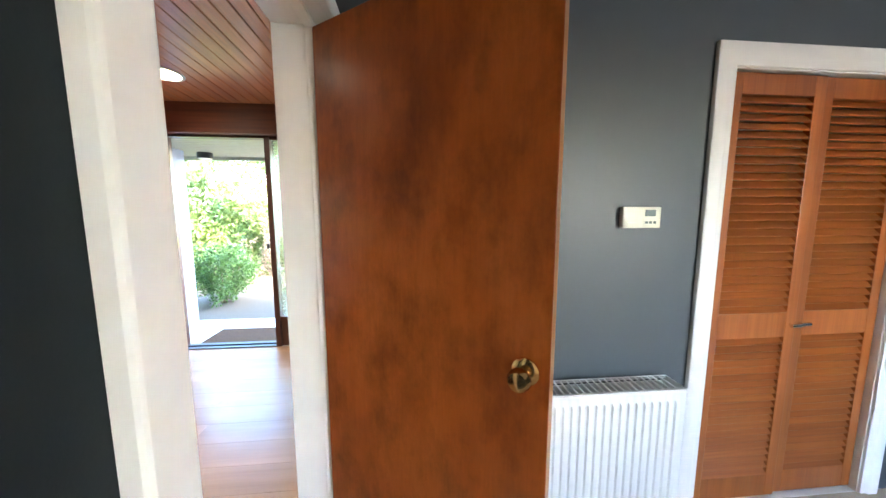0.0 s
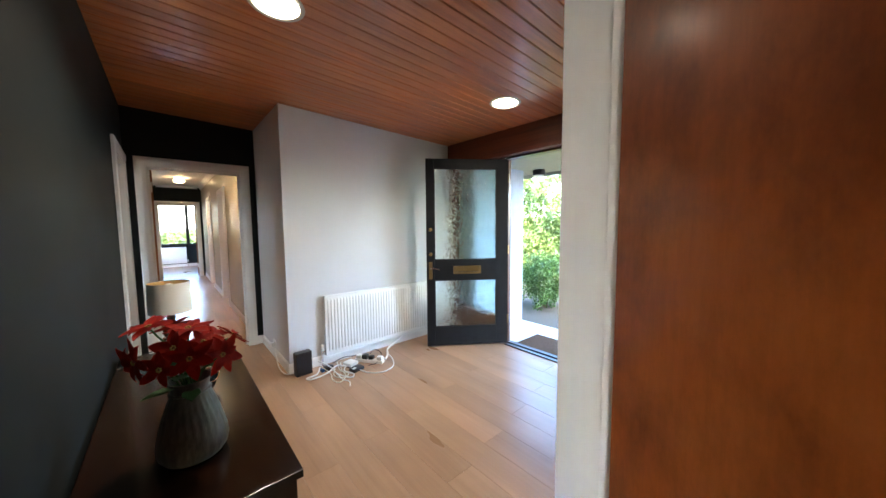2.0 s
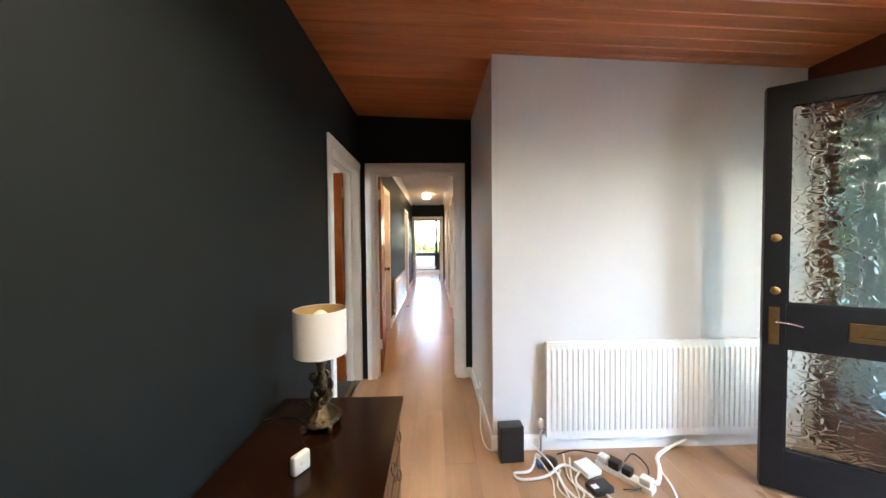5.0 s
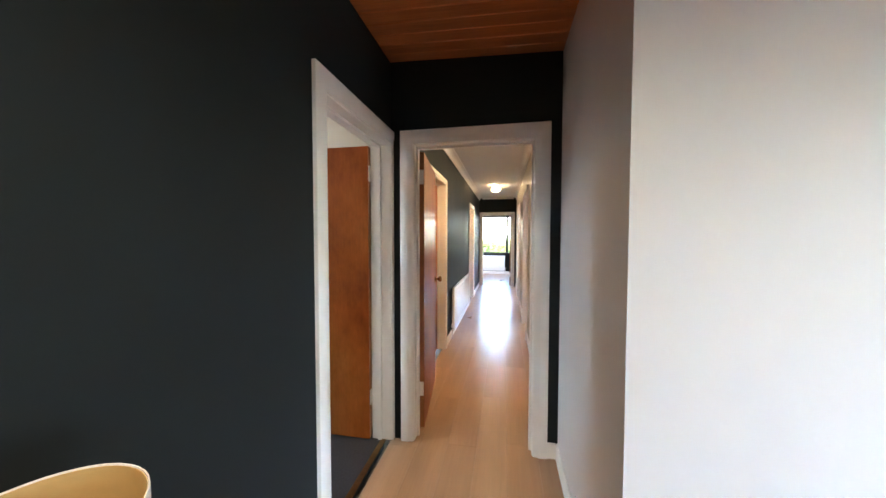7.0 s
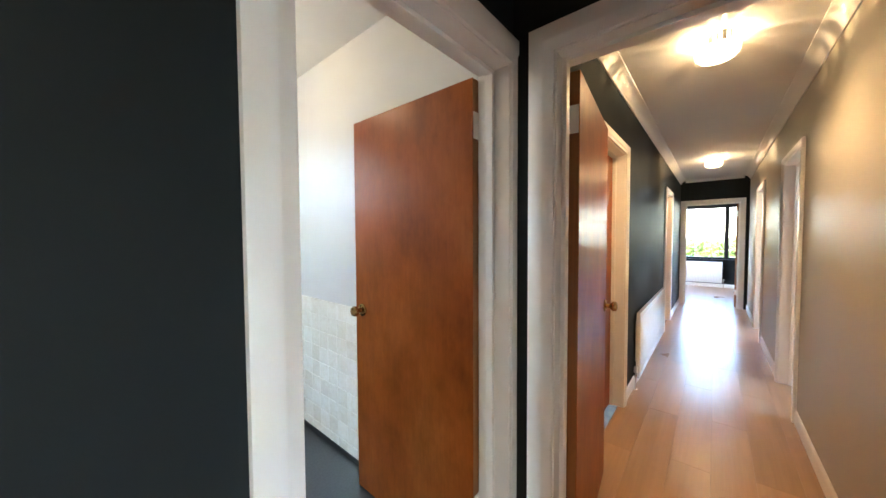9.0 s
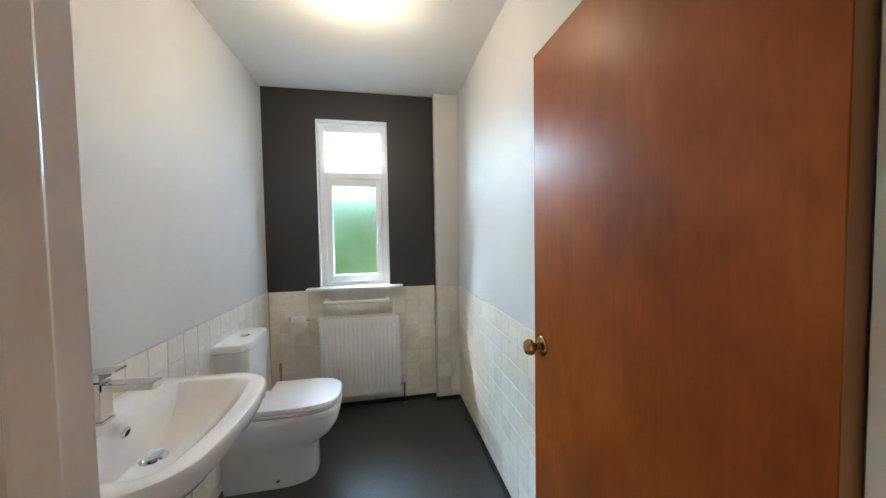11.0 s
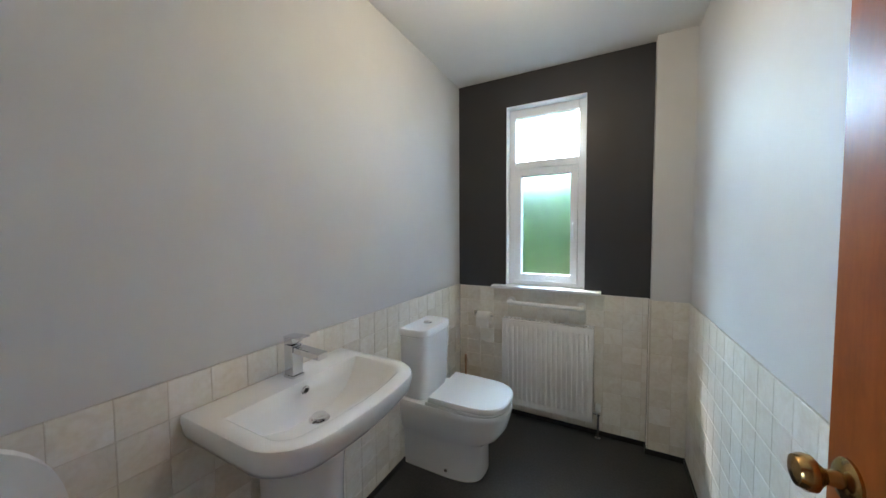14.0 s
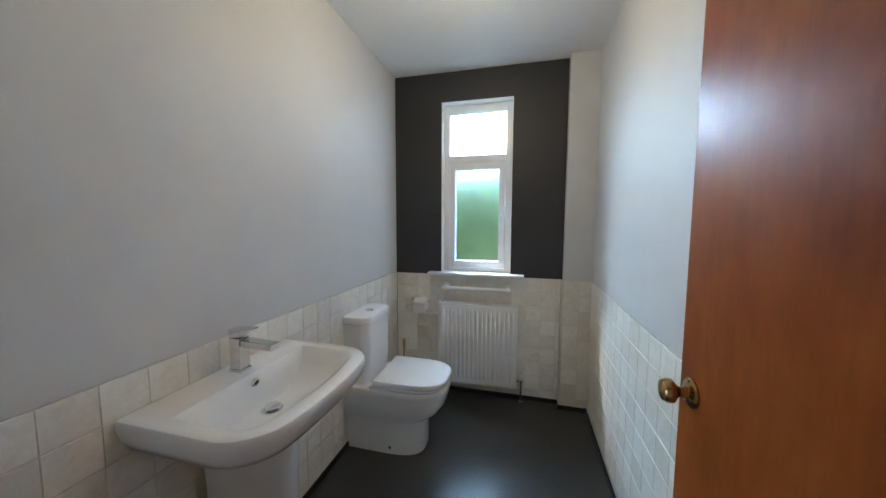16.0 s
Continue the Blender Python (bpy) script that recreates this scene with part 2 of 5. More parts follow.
def tile_mat():
    m, nt, b = nodes_of("cream_marbled_tile")
    v = mapped(nt, (1, 1, 1), 13.0)
    a, c = noise_of(nt, v, 14.0, 6, 0.6, 1.2), noise_of(nt, v, 70.0, 4)
    rnd = nt.nodes.new("ShaderNodeObjectInfo").outputs["Random"]
    col = mix(nt, 0.3, ramp(nt, a, [(0.3, (0.72, 0.675, 0.59)), (0.55, (0.83, 0.805, 0.745)), (0.75, (0.87, 0.86, 0.825))]), ramp(nt, c, [(0.3, (0.71, 0.665, 0.59)), (0.65, (0.87, 0.86, 0.825))]))
    col = mix(nt, 1.0, col, ramp(nt, rnd, [(0.0, (0.88, 0.86, 0.82)), (1.0, (1, 1, 1))]), "MULTIPLY")
    nt.links.new(col, b.inputs["Base Color"])
    b.inputs["Roughness"].default_value = 0.34
    bump(nt, b, c, 0.25, 0.002)
    return m


def leaf_mat(name, dark, light, rough=0.45, thin=0.35, clump=1.3):
    m, nt, b = nodes_of(name)
    rnd = nt.nodes.new("ShaderNodeNewGeometry").outputs["Random Per Island"]
    v = mapped(nt, (1, 1, 1))
    big = noise_of(nt, v, clump, 3)
    col = mix(nt, 0.45, ramp(nt, rnd, [(0.0, dark), (1.0, light)]), ramp(nt, big, [(0.35, dark), (0.65, light)]))
    nt.links.new(col, b.inputs["Base Color"])
    b.inputs["Roughness"].default_value = rough
    if thin:
        tr = nt.nodes.new("ShaderNodeBsdfTranslucent")
        nt.links.new(col, tr.inputs["Color"])
        mx = nt.nodes.new("ShaderNodeMixShader")
        mx.inputs[0].default_value = thin
        nt.links.new(b.outputs[0], mx.inputs[1])
        nt.links.new(tr.outputs[0], mx.inputs[2])
        nt.links.new(mx.outputs[0], nt.nodes["Material Output"].inputs["Surface"])
    return m


def vase_mat():
    m, nt, b = nodes_of("grey_glazed_stoneware")
    v = mapped(nt, (1, 1, 1))
    a, c = noise_of(nt, v, 9.0, 5), noise_of(nt, mapped(nt, (1, 1, 0.3)), 60.0, 4)
    nt.links.new(mix(nt, 0.5, ramp(nt, a, [(0.3, (0.034, 0.025, 0.017)), (0.7, (0.115, 0.085, 0.058))]), ramp(nt, c, [(0.3, (0.028, 0.021, 0.015)), (0.7, (0.16, 0.120, 0.084))])), b.inputs["Base Color"])
    b.inputs["Roughness"].default_value = 0.35
    bump(nt, b, c, 0.4, 0.004)
    return m


def veneer(name="door_veneer", tone=0.98, grime=0.38, gloss=0.04):
    m, nt, b = nodes_of(name)
    big = noise_of(nt, mapped(nt, (3.4, 3.4, 2.0), 5.0), 1.0, 7, 0.6)
    smear = noise_of(nt, mapped(nt, (8.0, 8.0, 5.0), 5.0), 1.0, 6, 0.65)
    fig = noise_of(nt, mapped(nt, (34.0, 34.0, 2.2), 5.0), 1.0, 6, 0.6)
    fleck = noise_of(nt, mapped(nt, (130.0, 130.0, 14.0), 5.0), 1.0, 4, 0.6)
    base = ramp(nt, big, [(0.28, (0.205 * tone, 0.045 * tone, 0.008 * tone)), (0.5, (0.32 * tone, 0.079 * tone, 0.014 * tone)), (0.72, (0.40 * tone, 0.116 * tone, 0.024 * tone))])
    col = mix(nt, grime, base, ramp(nt, smear, [(0.30, (0.40, 0.31, 0.26)), (0.56, (0.97, 0.92, 0.88)), (0.72, (1, 1, 1))]), "MULTIPLY")
    col = mix(nt, 0.2, col, ramp(nt, fig, [(0.25, (0.45, 0.40, 0.37)), (0.6, (1, 1, 1))]), "MULTIPLY")
    col = mix(nt, 0.22, col, ramp(nt, fleck, [(0.3, (0.55, 0.5, 0.48)), (0.6, (1, 1, 1))]), "MULTIPLY")
    nt.links.new(col, b.inputs["Base Color"])
    b.inputs["Roughness"].default_value = 0.42
    b.inputs["Specular IOR Level"].default_value = 0.12
    b.inputs["Coat Weight"].default_value = gloss
    b.inputs["Coat Roughness"].default_value = 0.2
    bump(nt, b, fleck, 0.03, 0.001)
    return m


VINYL, TILE, VASE, VENEER = vinyl(), tile_mat(), vase_mat(), veneer()
WORN_VENEER = veneer("worn_door_veneer", 0.95, 0.75, 0.08)
LEAF = leaf_mat("hedge_leaf", (0.045, 0.085, 0.016), (0.21, 0.28, 0.07))
# brighter copy of LEAF: daylight missing from the eave-shaded hedge goes into its colour
LIT_LEAF = leaf_mat("lit_leaf", (0.16, 0.34, 0.09), (0.40, 0.60, 0.20))
BUSH_LEAF = leaf_mat("bush_leaf", (0.028, 0.075, 0.013), (0.12, 0.22, 0.040), 0.35, 0.3, 9.0)
DRY = leaf_mat("dry_twig", (0.12, 0.08, 0.045), (0.36, 0.27, 0.18), 0.9)
PETAL = leaf_mat("red_petal", (0.14, 0.004, 0.003), (0.36, 0.014, 0.006), 0.7, 0.15, 20.0)
PETAL.node_tree.nodes["Principled BSDF"].inputs["Specular IOR Level"].default_value = 0.15
STEM = leaf_mat("green_stem", (0.02, 0.06, 0.015), (0.05, 0.13, 0.03), 0.6)
YELLOW = plain("flower_centre", (0.30, 0.18, 0.03), 0.7, 0, 0.3, 80)


# ---- building helpers ----
def cub(bm, x0, x1, y0, y1, z0, z1):
    x0, x1, y0, y1, z0, z1 = min(x0, x1), max(x0, x1), min(y0, y1), max(y0, y1), min(z0, z1), max(z0, z1)
    v = [bm.verts.new((x, y, z)) for z in (z0, z1) for y in (y0, y1) for x in (x0, x1)]
    for f in ((0, 2, 3, 1), (4, 5, 7, 6), (0, 1, 5, 4), (2, 6, 7, 3), (0, 4, 6, 2), (1, 3, 7, 5)):
        bm.faces.new([v[i] for i in f])
    return bm


def boxes(*rows, bevel=0.0, seg=2):
    bm = bmesh.new()
    for r in rows:
        cub(bm, *r)
    if bevel:
        bmesh.ops.bevel(bm, geom=bm.edges[:], offset=bevel, segments=seg, affect="EDGES", profile=0.6)
    return bm


def ring(bm, c, u, v, r, n, phase=0.0):
    return [bm.verts.new(c + u * (r * math.cos(phase + 2 * math.pi * i / n)) + v * (r * math.sin(phase + 2 * math.pi * i / n))) for i in range(n)]


def skin(bm, loops, close=True, caps=True):
    for a, b in zip(loops, loops[1:]):
        n = len(a)
        for i in range(n if close else n - 1):
            bm.faces.new((a[i], a[(i + 1) % n], b[(i + 1) % n], b[i]))
    if caps and close:
        bm.faces.new(loops[0][::-1])
        bm.faces.new(loops[-1])


def tube(bm, pts, r, n=8):
    """A round bar along points; r is one radius or one for each point."""
    pts = [Vector(p) for p in pts]
    rr = r if isinstance(r, (list, tuple)) else [r] * len(pts)
    loops, ref = [], None
    for i, p in enumerate(pts):
        d = (pts[min(i + 1, len(pts) - 1)] - pts[max(i - 1, 0)]).normalized()
        if ref is None:
            ref = Vector((0, 0, 1)) if abs(d.z) < 0.9 else Vector((1, 0, 0))
        u = (ref - d * ref.dot(d)).normalized()
        ref = u
        loops.append(ring(bm, p, u, d.cross(u), rr[i], n))
    skin(bm, loops)
    return bm


def lathe(bm, profile, n=24, c=(0, 0, 0), axis=2):
    c = Vector(c)
    ax = [Vector((1, 0, 0)), Vector((0, 1, 0)), Vector((0, 0, 1))]
    d, u, v = ax[axis], ax[(axis + 1) % 3], ax[(axis + 2) % 3]
    skin(bm, [ring(bm, c + d * h, u, v, max(r, 0.0004), n) for r, h in profile])
    return bm


def curve_pts(ctrl, n=6):
    """A smooth line through the points."""
    p = [Vector(q) for q in ctrl]
    p = [p[0] * 2 - p[1]] + p + [p[-1] * 2 - p[-2]]
    out = []
    for i in range(1, len(p) - 2):
        for k in range(n):
            t = k / n
            out.append(0.5 * (2 * p[i] + (p[i + 1] - p[i - 1]) * t + (2 * p[i - 1] - 5 * p[i] + 4 * p[i + 1] - p[i + 2]) * t * t + (3 * p[i] - 3 * p[i + 1] + p[i + 2] - p[i - 1]) * t ** 3))
    return out + [p[-2]]


def mesh_of(name, bm, material, smooth=False):
    bmesh.ops.recalc_face_normals(bm, faces=bm.faces[:])
    me = bpy.data.meshes.new(name)
    bm.to_mesh(me)
    bm.free()
    for m in material if isinstance(material, (list, tuple)) else [material]:
        me.materials.append(m)
    if smooth:
        me.shade_smooth()
        me.set_sharp_from_angle(angle=radians(38))
    return me


def part(name, bm, material, parent=None, label="", smooth=False, m=None):
    ob = new(name, mesh_of(name, bm, material, smooth))
    ob.parent = parent
    if m is not None:
        ob.matrix_basis = m
    return tagged(ob, label)


def thing(name, label, category, m=None, group="", kind=""):
    ob = new(name)
    ob.empty_display_size = 0.1
    if m is not None:
        ob.matrix_basis = m
    return tagged(ob, label, category, group, kind)


def solid(name, bm, material, label, category="", kind="structure", smooth=False):
    return tagged(part(name, bm, material, None, "", smooth), label, category, "", kind)


# ---- structure ----
def two_sided(name, rows, front, back, axis, mid, label):
    """A wall of blocks with one paint on either side of the plane axis = mid."""
    bm = boxes(*rows)
    for f in bm.faces:
        f.material_index = 0 if f.calc_center_median()[axis] > mid else 1
    return solid(name, bm, (front, back), label, "wall")


def opened(x0, x1, y0, y1, top, axis, holes):
    """Blocks of a wall along an axis with door holes (a, b, z0, z1) in it."""
    rows, lo, hi = [], (x0, y0)[axis], (x1, y1)[axis]
    def row(a, b, z0, z1):
        if b - a > 0.001 and z1 - z0 > 0.001:
            rows.append((a, b, y0, y1, z0, z1) if axis == 0 else (x0, x1, a, b, z0, z1))
    at = lo
    for a, b, z0, z1 in sorted(holes):
        row(at, a, 0, top)
        row(a, b, 0, z0)
        row(a, b, z1, top)
        at = b
    row(at, hi, 0, top)
    return rows


TOP = 2.56
LINE = 0.025


def hall_top(y):
    return 2.472 - 0.0368 * (y - 1.58)


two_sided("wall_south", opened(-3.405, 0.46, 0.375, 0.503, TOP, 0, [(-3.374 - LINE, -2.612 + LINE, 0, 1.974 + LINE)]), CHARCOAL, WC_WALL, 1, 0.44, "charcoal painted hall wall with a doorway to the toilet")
two_sided("wall_east", opened(0.46, 0.628, -2.6, 3.62, TOP, 1, [(0.672 - LINE, 1.46 + LINE, 0, 1.998 + LINE)]), CHARCOAL, CHARCOAL, 0, 0.54, "charcoal painted wall between the hall and the room")
two_sided("wall_north", opened(0.628, 4.6, 1.575, 1.70, TOP, 0, [(2.20 - LINE, 3.10 + LINE, 0, 1.98 + LINE)]), WHITE_WALL, SLATE, 1, 1.69, "slate grey painted room wall with a cupboard opening")
two_sided("wall_end", opened(-3.525, -3.405, 0.503, 1.58, TOP, 1, [(0.663 - LINE, 1.425 + LINE, 0, 1.972 + LINE)]), CHARCOAL, CHARCOAL, 0, -3.465, "charcoal painted end wall of the hall round the corridor door")
solid("wall_block", boxes((-3.405, -2.32, 1.58, 3.60, 0, TOP)), LILAC_WALL, "white painted wall block beside the corridor door", "wall")
solid("room_wall_south", boxes(*opened(0.628, 4.6, -2.73, -2.6, TOP, 0, [(3.3, 4.4, 0.85, 2.15)])), WHITE_WALL, "plain room wall with a window opening", "wall")
solid("room_wall_east", boxes((4.6, 4.73, -2.73, 1.70, 0, TOP)), SLATE, "plain slate grey room wall", "wall")
solid("ceiling_room", boxes((0.628, 4.6, -2.6, 1.575, 2.46, 2.55)), CEIL_WHITE, "white painted plaster room ceiling", "ceiling")
solid("floor_room", boxes((0.52, 4.6, -2.6, 1.575, -0.1, -0.002)), CARPET, "beige carpet on the room floor", "floor")
solid("closet_back", boxes((2.0, 3.3, 2.2, 2.25, 0, 2.3), (2.0, 2.05, 1.70, 2.2, 0, 2.3), (3.25, 3.3, 1.70, 2.2, 0, 2.3), (2.05, 3.25, 1.70, 2.2, 2.2, 2.25), (2.05, 3.25, 1.575, 2.2, -0.05, 0.0)), WHITE_WALL, "plain inside of the built-in cupboard", "wall")

# corridor
C_TOP = 2.475
D1, D2 = (-5.165, -4.40), (-8.63, -7.86)
R1, R2 = (-6.57, -5.80), (-8.85, -8.08)
solid("corridor_wall_left", boxes(*opened(-10.42, -3.525, 0.40, 0.53, TOP, 0, [(a - LINE, b + LINE, 0, 2.0 + LINE) for a, b in (D1, D2)])), CHARCOAL, "charcoal painted corridor wall with two doorways", "wall")
solid("corridor_wall_right", boxes(*opened(-10.42, -3.525, 1.55, 1.68, TOP, 0, [(a - LINE, b + LINE, 0, 2.0 + LINE) for a, b in (R1, R2)])), CREAM_WALL, "cream painted corridor wall with two doorways", "wall")
solid("corridor_wall_end", boxes(*opened(-10.54, -10.42, -1.2, 3.4, TOP, 1, [(0.62 - LINE, 1.42 + LINE, 0, 1.985 + LINE)])), CHARCOAL, "charcoal painted wall at the corridor's far end", "wall")
solid("ceiling_corridor", boxes((-10.42, -3.525, 0.53, 1.55, C_TOP, TOP)), CEIL_WHITE, "white painted corridor ceiling", "ceiling")
for y0, s in ((0.53, 1), (1.55, -1)):
    bm = bmesh.new()
    prof = [(0, -0.075), (0.008, -0.075), (0.014, -0.060), (0.034, -0.026), (0.062, -0.012), (0.078, -0.008), (0.078, 0), (0, 0)]
    loops = [[bm.verts.new((x, y0 + s * u, C_TOP + v)) for u, v in prof] for x in (-10.42, -3.525)]
    skin(bm, loops)
    solid("cornice", bm, CEIL_WHITE, "white moulded plaster cornice along the corridor ceiling", "cornice", smooth=True)
solid("cornice", boxes((-10.42, -10.36, 0.61, 1.47, C_TOP - 0.05, C_TOP - 0.001), bevel=0.012), CEIL_WHITE, "white plaster cornice over the far doorway", "cornice")

# rooms off the corridor
solid("side_room_walls", boxes((-7.40, -7.30, 1.68, 3.62, 0, TOP), (-10.54, -10.42, 3.4, 3.62, 0, TOP)), WHITE_WALL, "plain white walls of the rooms off the corridor", "wall")
solid("side_room_floor", boxes((-10.42, -3.405, 1.68, 3.62, -0.06, 0.0)), CARPET, "beige carpet of the rooms off the corridor", "floor")
solid("side_room_ceiling", boxes((-10.42, -3.405, 1.68, 3.62, 2.46, TOP)), CEIL_WHITE, "white ceiling of the rooms off the corridor", "ceiling")

# far room
solid("far_window_wall", boxes(*opened(-13.62, -13.5, -1.2, 3.4, TOP, 1, [(0.30, 2.6, 0.75, 2.15)])), CHARCOAL, "charcoal painted window wall of the far room", "wall")
# the unseen south opening is added only to let the fill lamp in
solid("far_room_walls", boxes(*opened(-13.5, -10.54, -1.3, -1.2, TOP, 0, [(-13.0, -11.2, 0.85, 2.1)]), (-13.5, -10.54, 3.4, 3.5, 0, TOP)), WHITE_WALL, "white painted walls of the far room", "wall")
solid("ceiling_far_room", boxes((-13.5, -10.54, -1.2, 3.4, 2.45, TOP)), CEIL_WHITE, "white ceiling of the far room", "ceiling")
solid("floor_far_room", boxes((-13.5, -10.54, -1.2, 0.52, -0.06, 0.0), (-13.5, -10.54, 1.56, 3.4, -0.06, 0.0)), OAK, "pale oak floor of the far room", "floor")

# toilet room
WX0, WX1, WY0, WTOP = -3.44, -1.945, -2.0, 2.505
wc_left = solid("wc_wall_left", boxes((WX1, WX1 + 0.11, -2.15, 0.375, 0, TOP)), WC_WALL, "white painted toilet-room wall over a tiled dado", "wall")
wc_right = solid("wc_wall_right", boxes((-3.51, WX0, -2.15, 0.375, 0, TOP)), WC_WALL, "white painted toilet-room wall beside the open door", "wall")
wc_back = two_sided("wc_wall_back", opened(WX0, WX1, -2.15, WY0, TOP, 0, [(-2.873, -2.329, 0.955, 2.285)]), WC_DARK, WC_DARK, 1, -2.07, "dark grey painted window wall over a tiled dado")
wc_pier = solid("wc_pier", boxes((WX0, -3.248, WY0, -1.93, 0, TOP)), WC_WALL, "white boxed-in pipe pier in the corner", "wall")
solid("ceiling_wc", boxes((WX0, WX1, WY0, 0.375, WTOP, TOP)), CEIL_WHITE, "white painted toilet-room ceiling", "ceiling")
solid("floor_wc", boxes((WX0, WX1, WY0, 0.375, -0.06, 0.001), (-3.37, -2.616, 0.375, 0.455, -0.06, 0.001)), VINYL, "charcoal sheet vinyl toilet-room floor", "floor")
solid("baseboard_wc", boxes((WX1 - 0.016, WX1 - 0.0095, WY0, 0.375, 0.001, 0.032), (WX0 + 0.0095, WX0 + 0.016, -1.93, 0.375, 0.001, 0.032), (-3.232, WX1 - 0.016, WY0 + 0.0095, WY0 + 0.016, 0.001, 0.032), (WX0 + 0.016, -3.236, -1.921, -1.914, 0.001, 0.032), (-3.2385, -3.232, WY0 + 0.0095, -1.914, 0.001, 0.032)), RUBBER, "black coved vinyl edge strip along the toilet-room walls", "baseboard")

# hall ceiling of boards
bm = bmesh.new()
x = -3.405
k = 0
while x < 0.46:
    w = min(0.094, 0.46 - x)
    rr = random.Random(k)
    cuts = [0.503, 3.63] if k != 25 else [0.503, 1.62, 3.63]
    for y0, y1 in zip(cuts, cuts[1:]):
        y0, y1, d = y0 + 0.0008, y1 - 0.0008, rr.uniform(0, 0.0012)
        loops = []
        for y in (y0, y1):
            z = hall_top(y) + d
            loops.append([bm.verts.new(p) for p in ((x + 0.0005, y, z + 0.02), (x + 0.0005, y, z + 0.006), (x + 0.0055, y, z), (x + w - 0.0055, y, z), (x + w - 0.0005, y, z + 0.006), (x + w - 0.0005, y, z + 0.02))])
        skin(bm, loops)
    x += 0.094
    k += 1
solid("ceiling_hall", bm, BOARD, "red-brown varnished cedar board ceiling", "ceiling")
solid("ceiling_backing", boxes((-3.405, 0.46, 0.503, 3.62, 2.53, 2.555)), CEIL_WHITE, "plain backing over the ceiling boards", "ceiling")
# unseen slab: blocks the sky, its south eave keeps sun off the toilet window
solid("roof", boxes((-13.7, 4.8, -2.9, 3.8, TOP, 2.72)), SLAB, "unseen flat roof slab added to keep sky and sun out", "roof")


def oriented(x, y, rz):
    return pose(x, y, 0, 0, 0, rz)


PROFILE = [(0, 0), (0, 0.011), (0.003, 0.014), (0.017, 0.014), (0.024, 0.020), (0.028, 0.022), (0.061, 0.022), (0.066, 0.017), (0.066, 0)]


FLAT = [(0, 0), (0, 0.020), (0.002, 0.024), (0.006, 0.026), (0.060, 0.026), (0.064, 0.024), (0.066, 0.019), (0.066, 0)]


def architrave(parent, w, h, y, side, scale=1.0, reveal=0.005, profile=PROFILE):
    bm = bmesh.new()
    loops = []
    for px, pz in ((0, 0), (0, 1), (1, 1), (1, 0)):
        loop = []
        for u, d in profile:
            u = u * scale + reveal
            loop.append(bm.verts.new((w + u if px else -u, y + side * d, h + u if pz else 0.0)))
        loops.append(loop)
    skin(bm, loops)
    return part("architrave", bm, TRIM, parent, "white gloss moulded door casing" if profile is PROFILE else "plain white gloss door casing", profile is PROFILE)


def door_frame(name, label, m, w, h, thick, scale=1.0, back=True, stop=None, profile=PROFILE):
    d = thing(name, label, "door", m, "", "structure")
    lining = boxes((-LINE + 0.001, 0, -thick - 0.002, 0.002, 0, h + LINE - 0.001), (w, w + LINE - 0.001, -thick - 0.002, 0.002, 0, h + LINE - 0.001), (0, w, -thick - 0.002, 0.002, h, h + LINE - 0.001))
    part("lining", lining, TRIM, d, "white gloss door lining")
    if stop is not None:
        part("door_stop", boxes((0.0005, 0.016, stop - 0.03, stop, 0, h - 0.0005), (w - 0.016, w - 0.0005, stop - 0.03, stop, 0, h - 0.0005), (0.0165, w - 0.0165, stop - 0.03, stop, h - 0.016, h - 0.0005), bevel=0.003), TRIM, d)
    architrave(d, w, h, 0.002, 1, scale, 0.003 if profile is FLAT else 0.005, profile)
    if back:
        architrave(d, w, h, -thick - 0.002, -1, scale)
    return d


def knob(bm, x, z, y, s, r=0.026):
    prof = [(0.033, 0), (0.033, 0.004), (0.027, 0.009), (0.013, 0.011), (0.011, 0.026), (0.016, 0.032), (r, 0.040), (r + 0.001, 0.050), (r - 0.004, 0.060), (0.010, 0.064), (0.001, 0.0645)]
    return lathe(bm, [(a, s * b) for a, b in prof], 20, (x, y, z), 1)


def flush_leaf(parent, px, py, angle, sgn, w=0.762, top=1.975, knob_z=1.0, hinge=True, material=None, metal=None):
    m = pose(px, py, 0, 0, 0, angle)
    y0, y1 = min(0, sgn * 0.04), max(0, sgn * 0.04)
    bm = boxes((0.002, w, y0, y1, 0.008, top), bevel=0.0015, seg=1)
    mats = material or VENEER
    wooden = material is None or material is WORN_VENEER
    for f in bm.faces:
        f.material_index = 0 if abs(f.normal.y) > 0.7 else 1
    leaf = part("leaf", bm, (mats, VENEER_EDGE if wooden else mats), parent, "flush varnished wooden door leaf, standing open" if wooden else "flush painted door leaf", m=m)
    for y, s in ((y0, -1), (y1, 1)):
        part("knob", knob(bmesh.new(), w - 0.055, knob_z, y, s), metal or KNOB, leaf, "round brass door knob", True)
    if hinge:
        for z in (0.24, 1.74):
            bm = boxes((-0.003, 0.001, min(0.002, sgn * 0.036), max(0.002, sgn * 0.036), z, z + 0.1))
            tube(bm, [(-0.004, -sgn * 0.004, z), (-0.004, -sgn * 0.004, z + 0.1)], 0.006, 8)
            part("hinge", bm, TRIM, leaf, "white painted butt hinge", True)
    return leaf


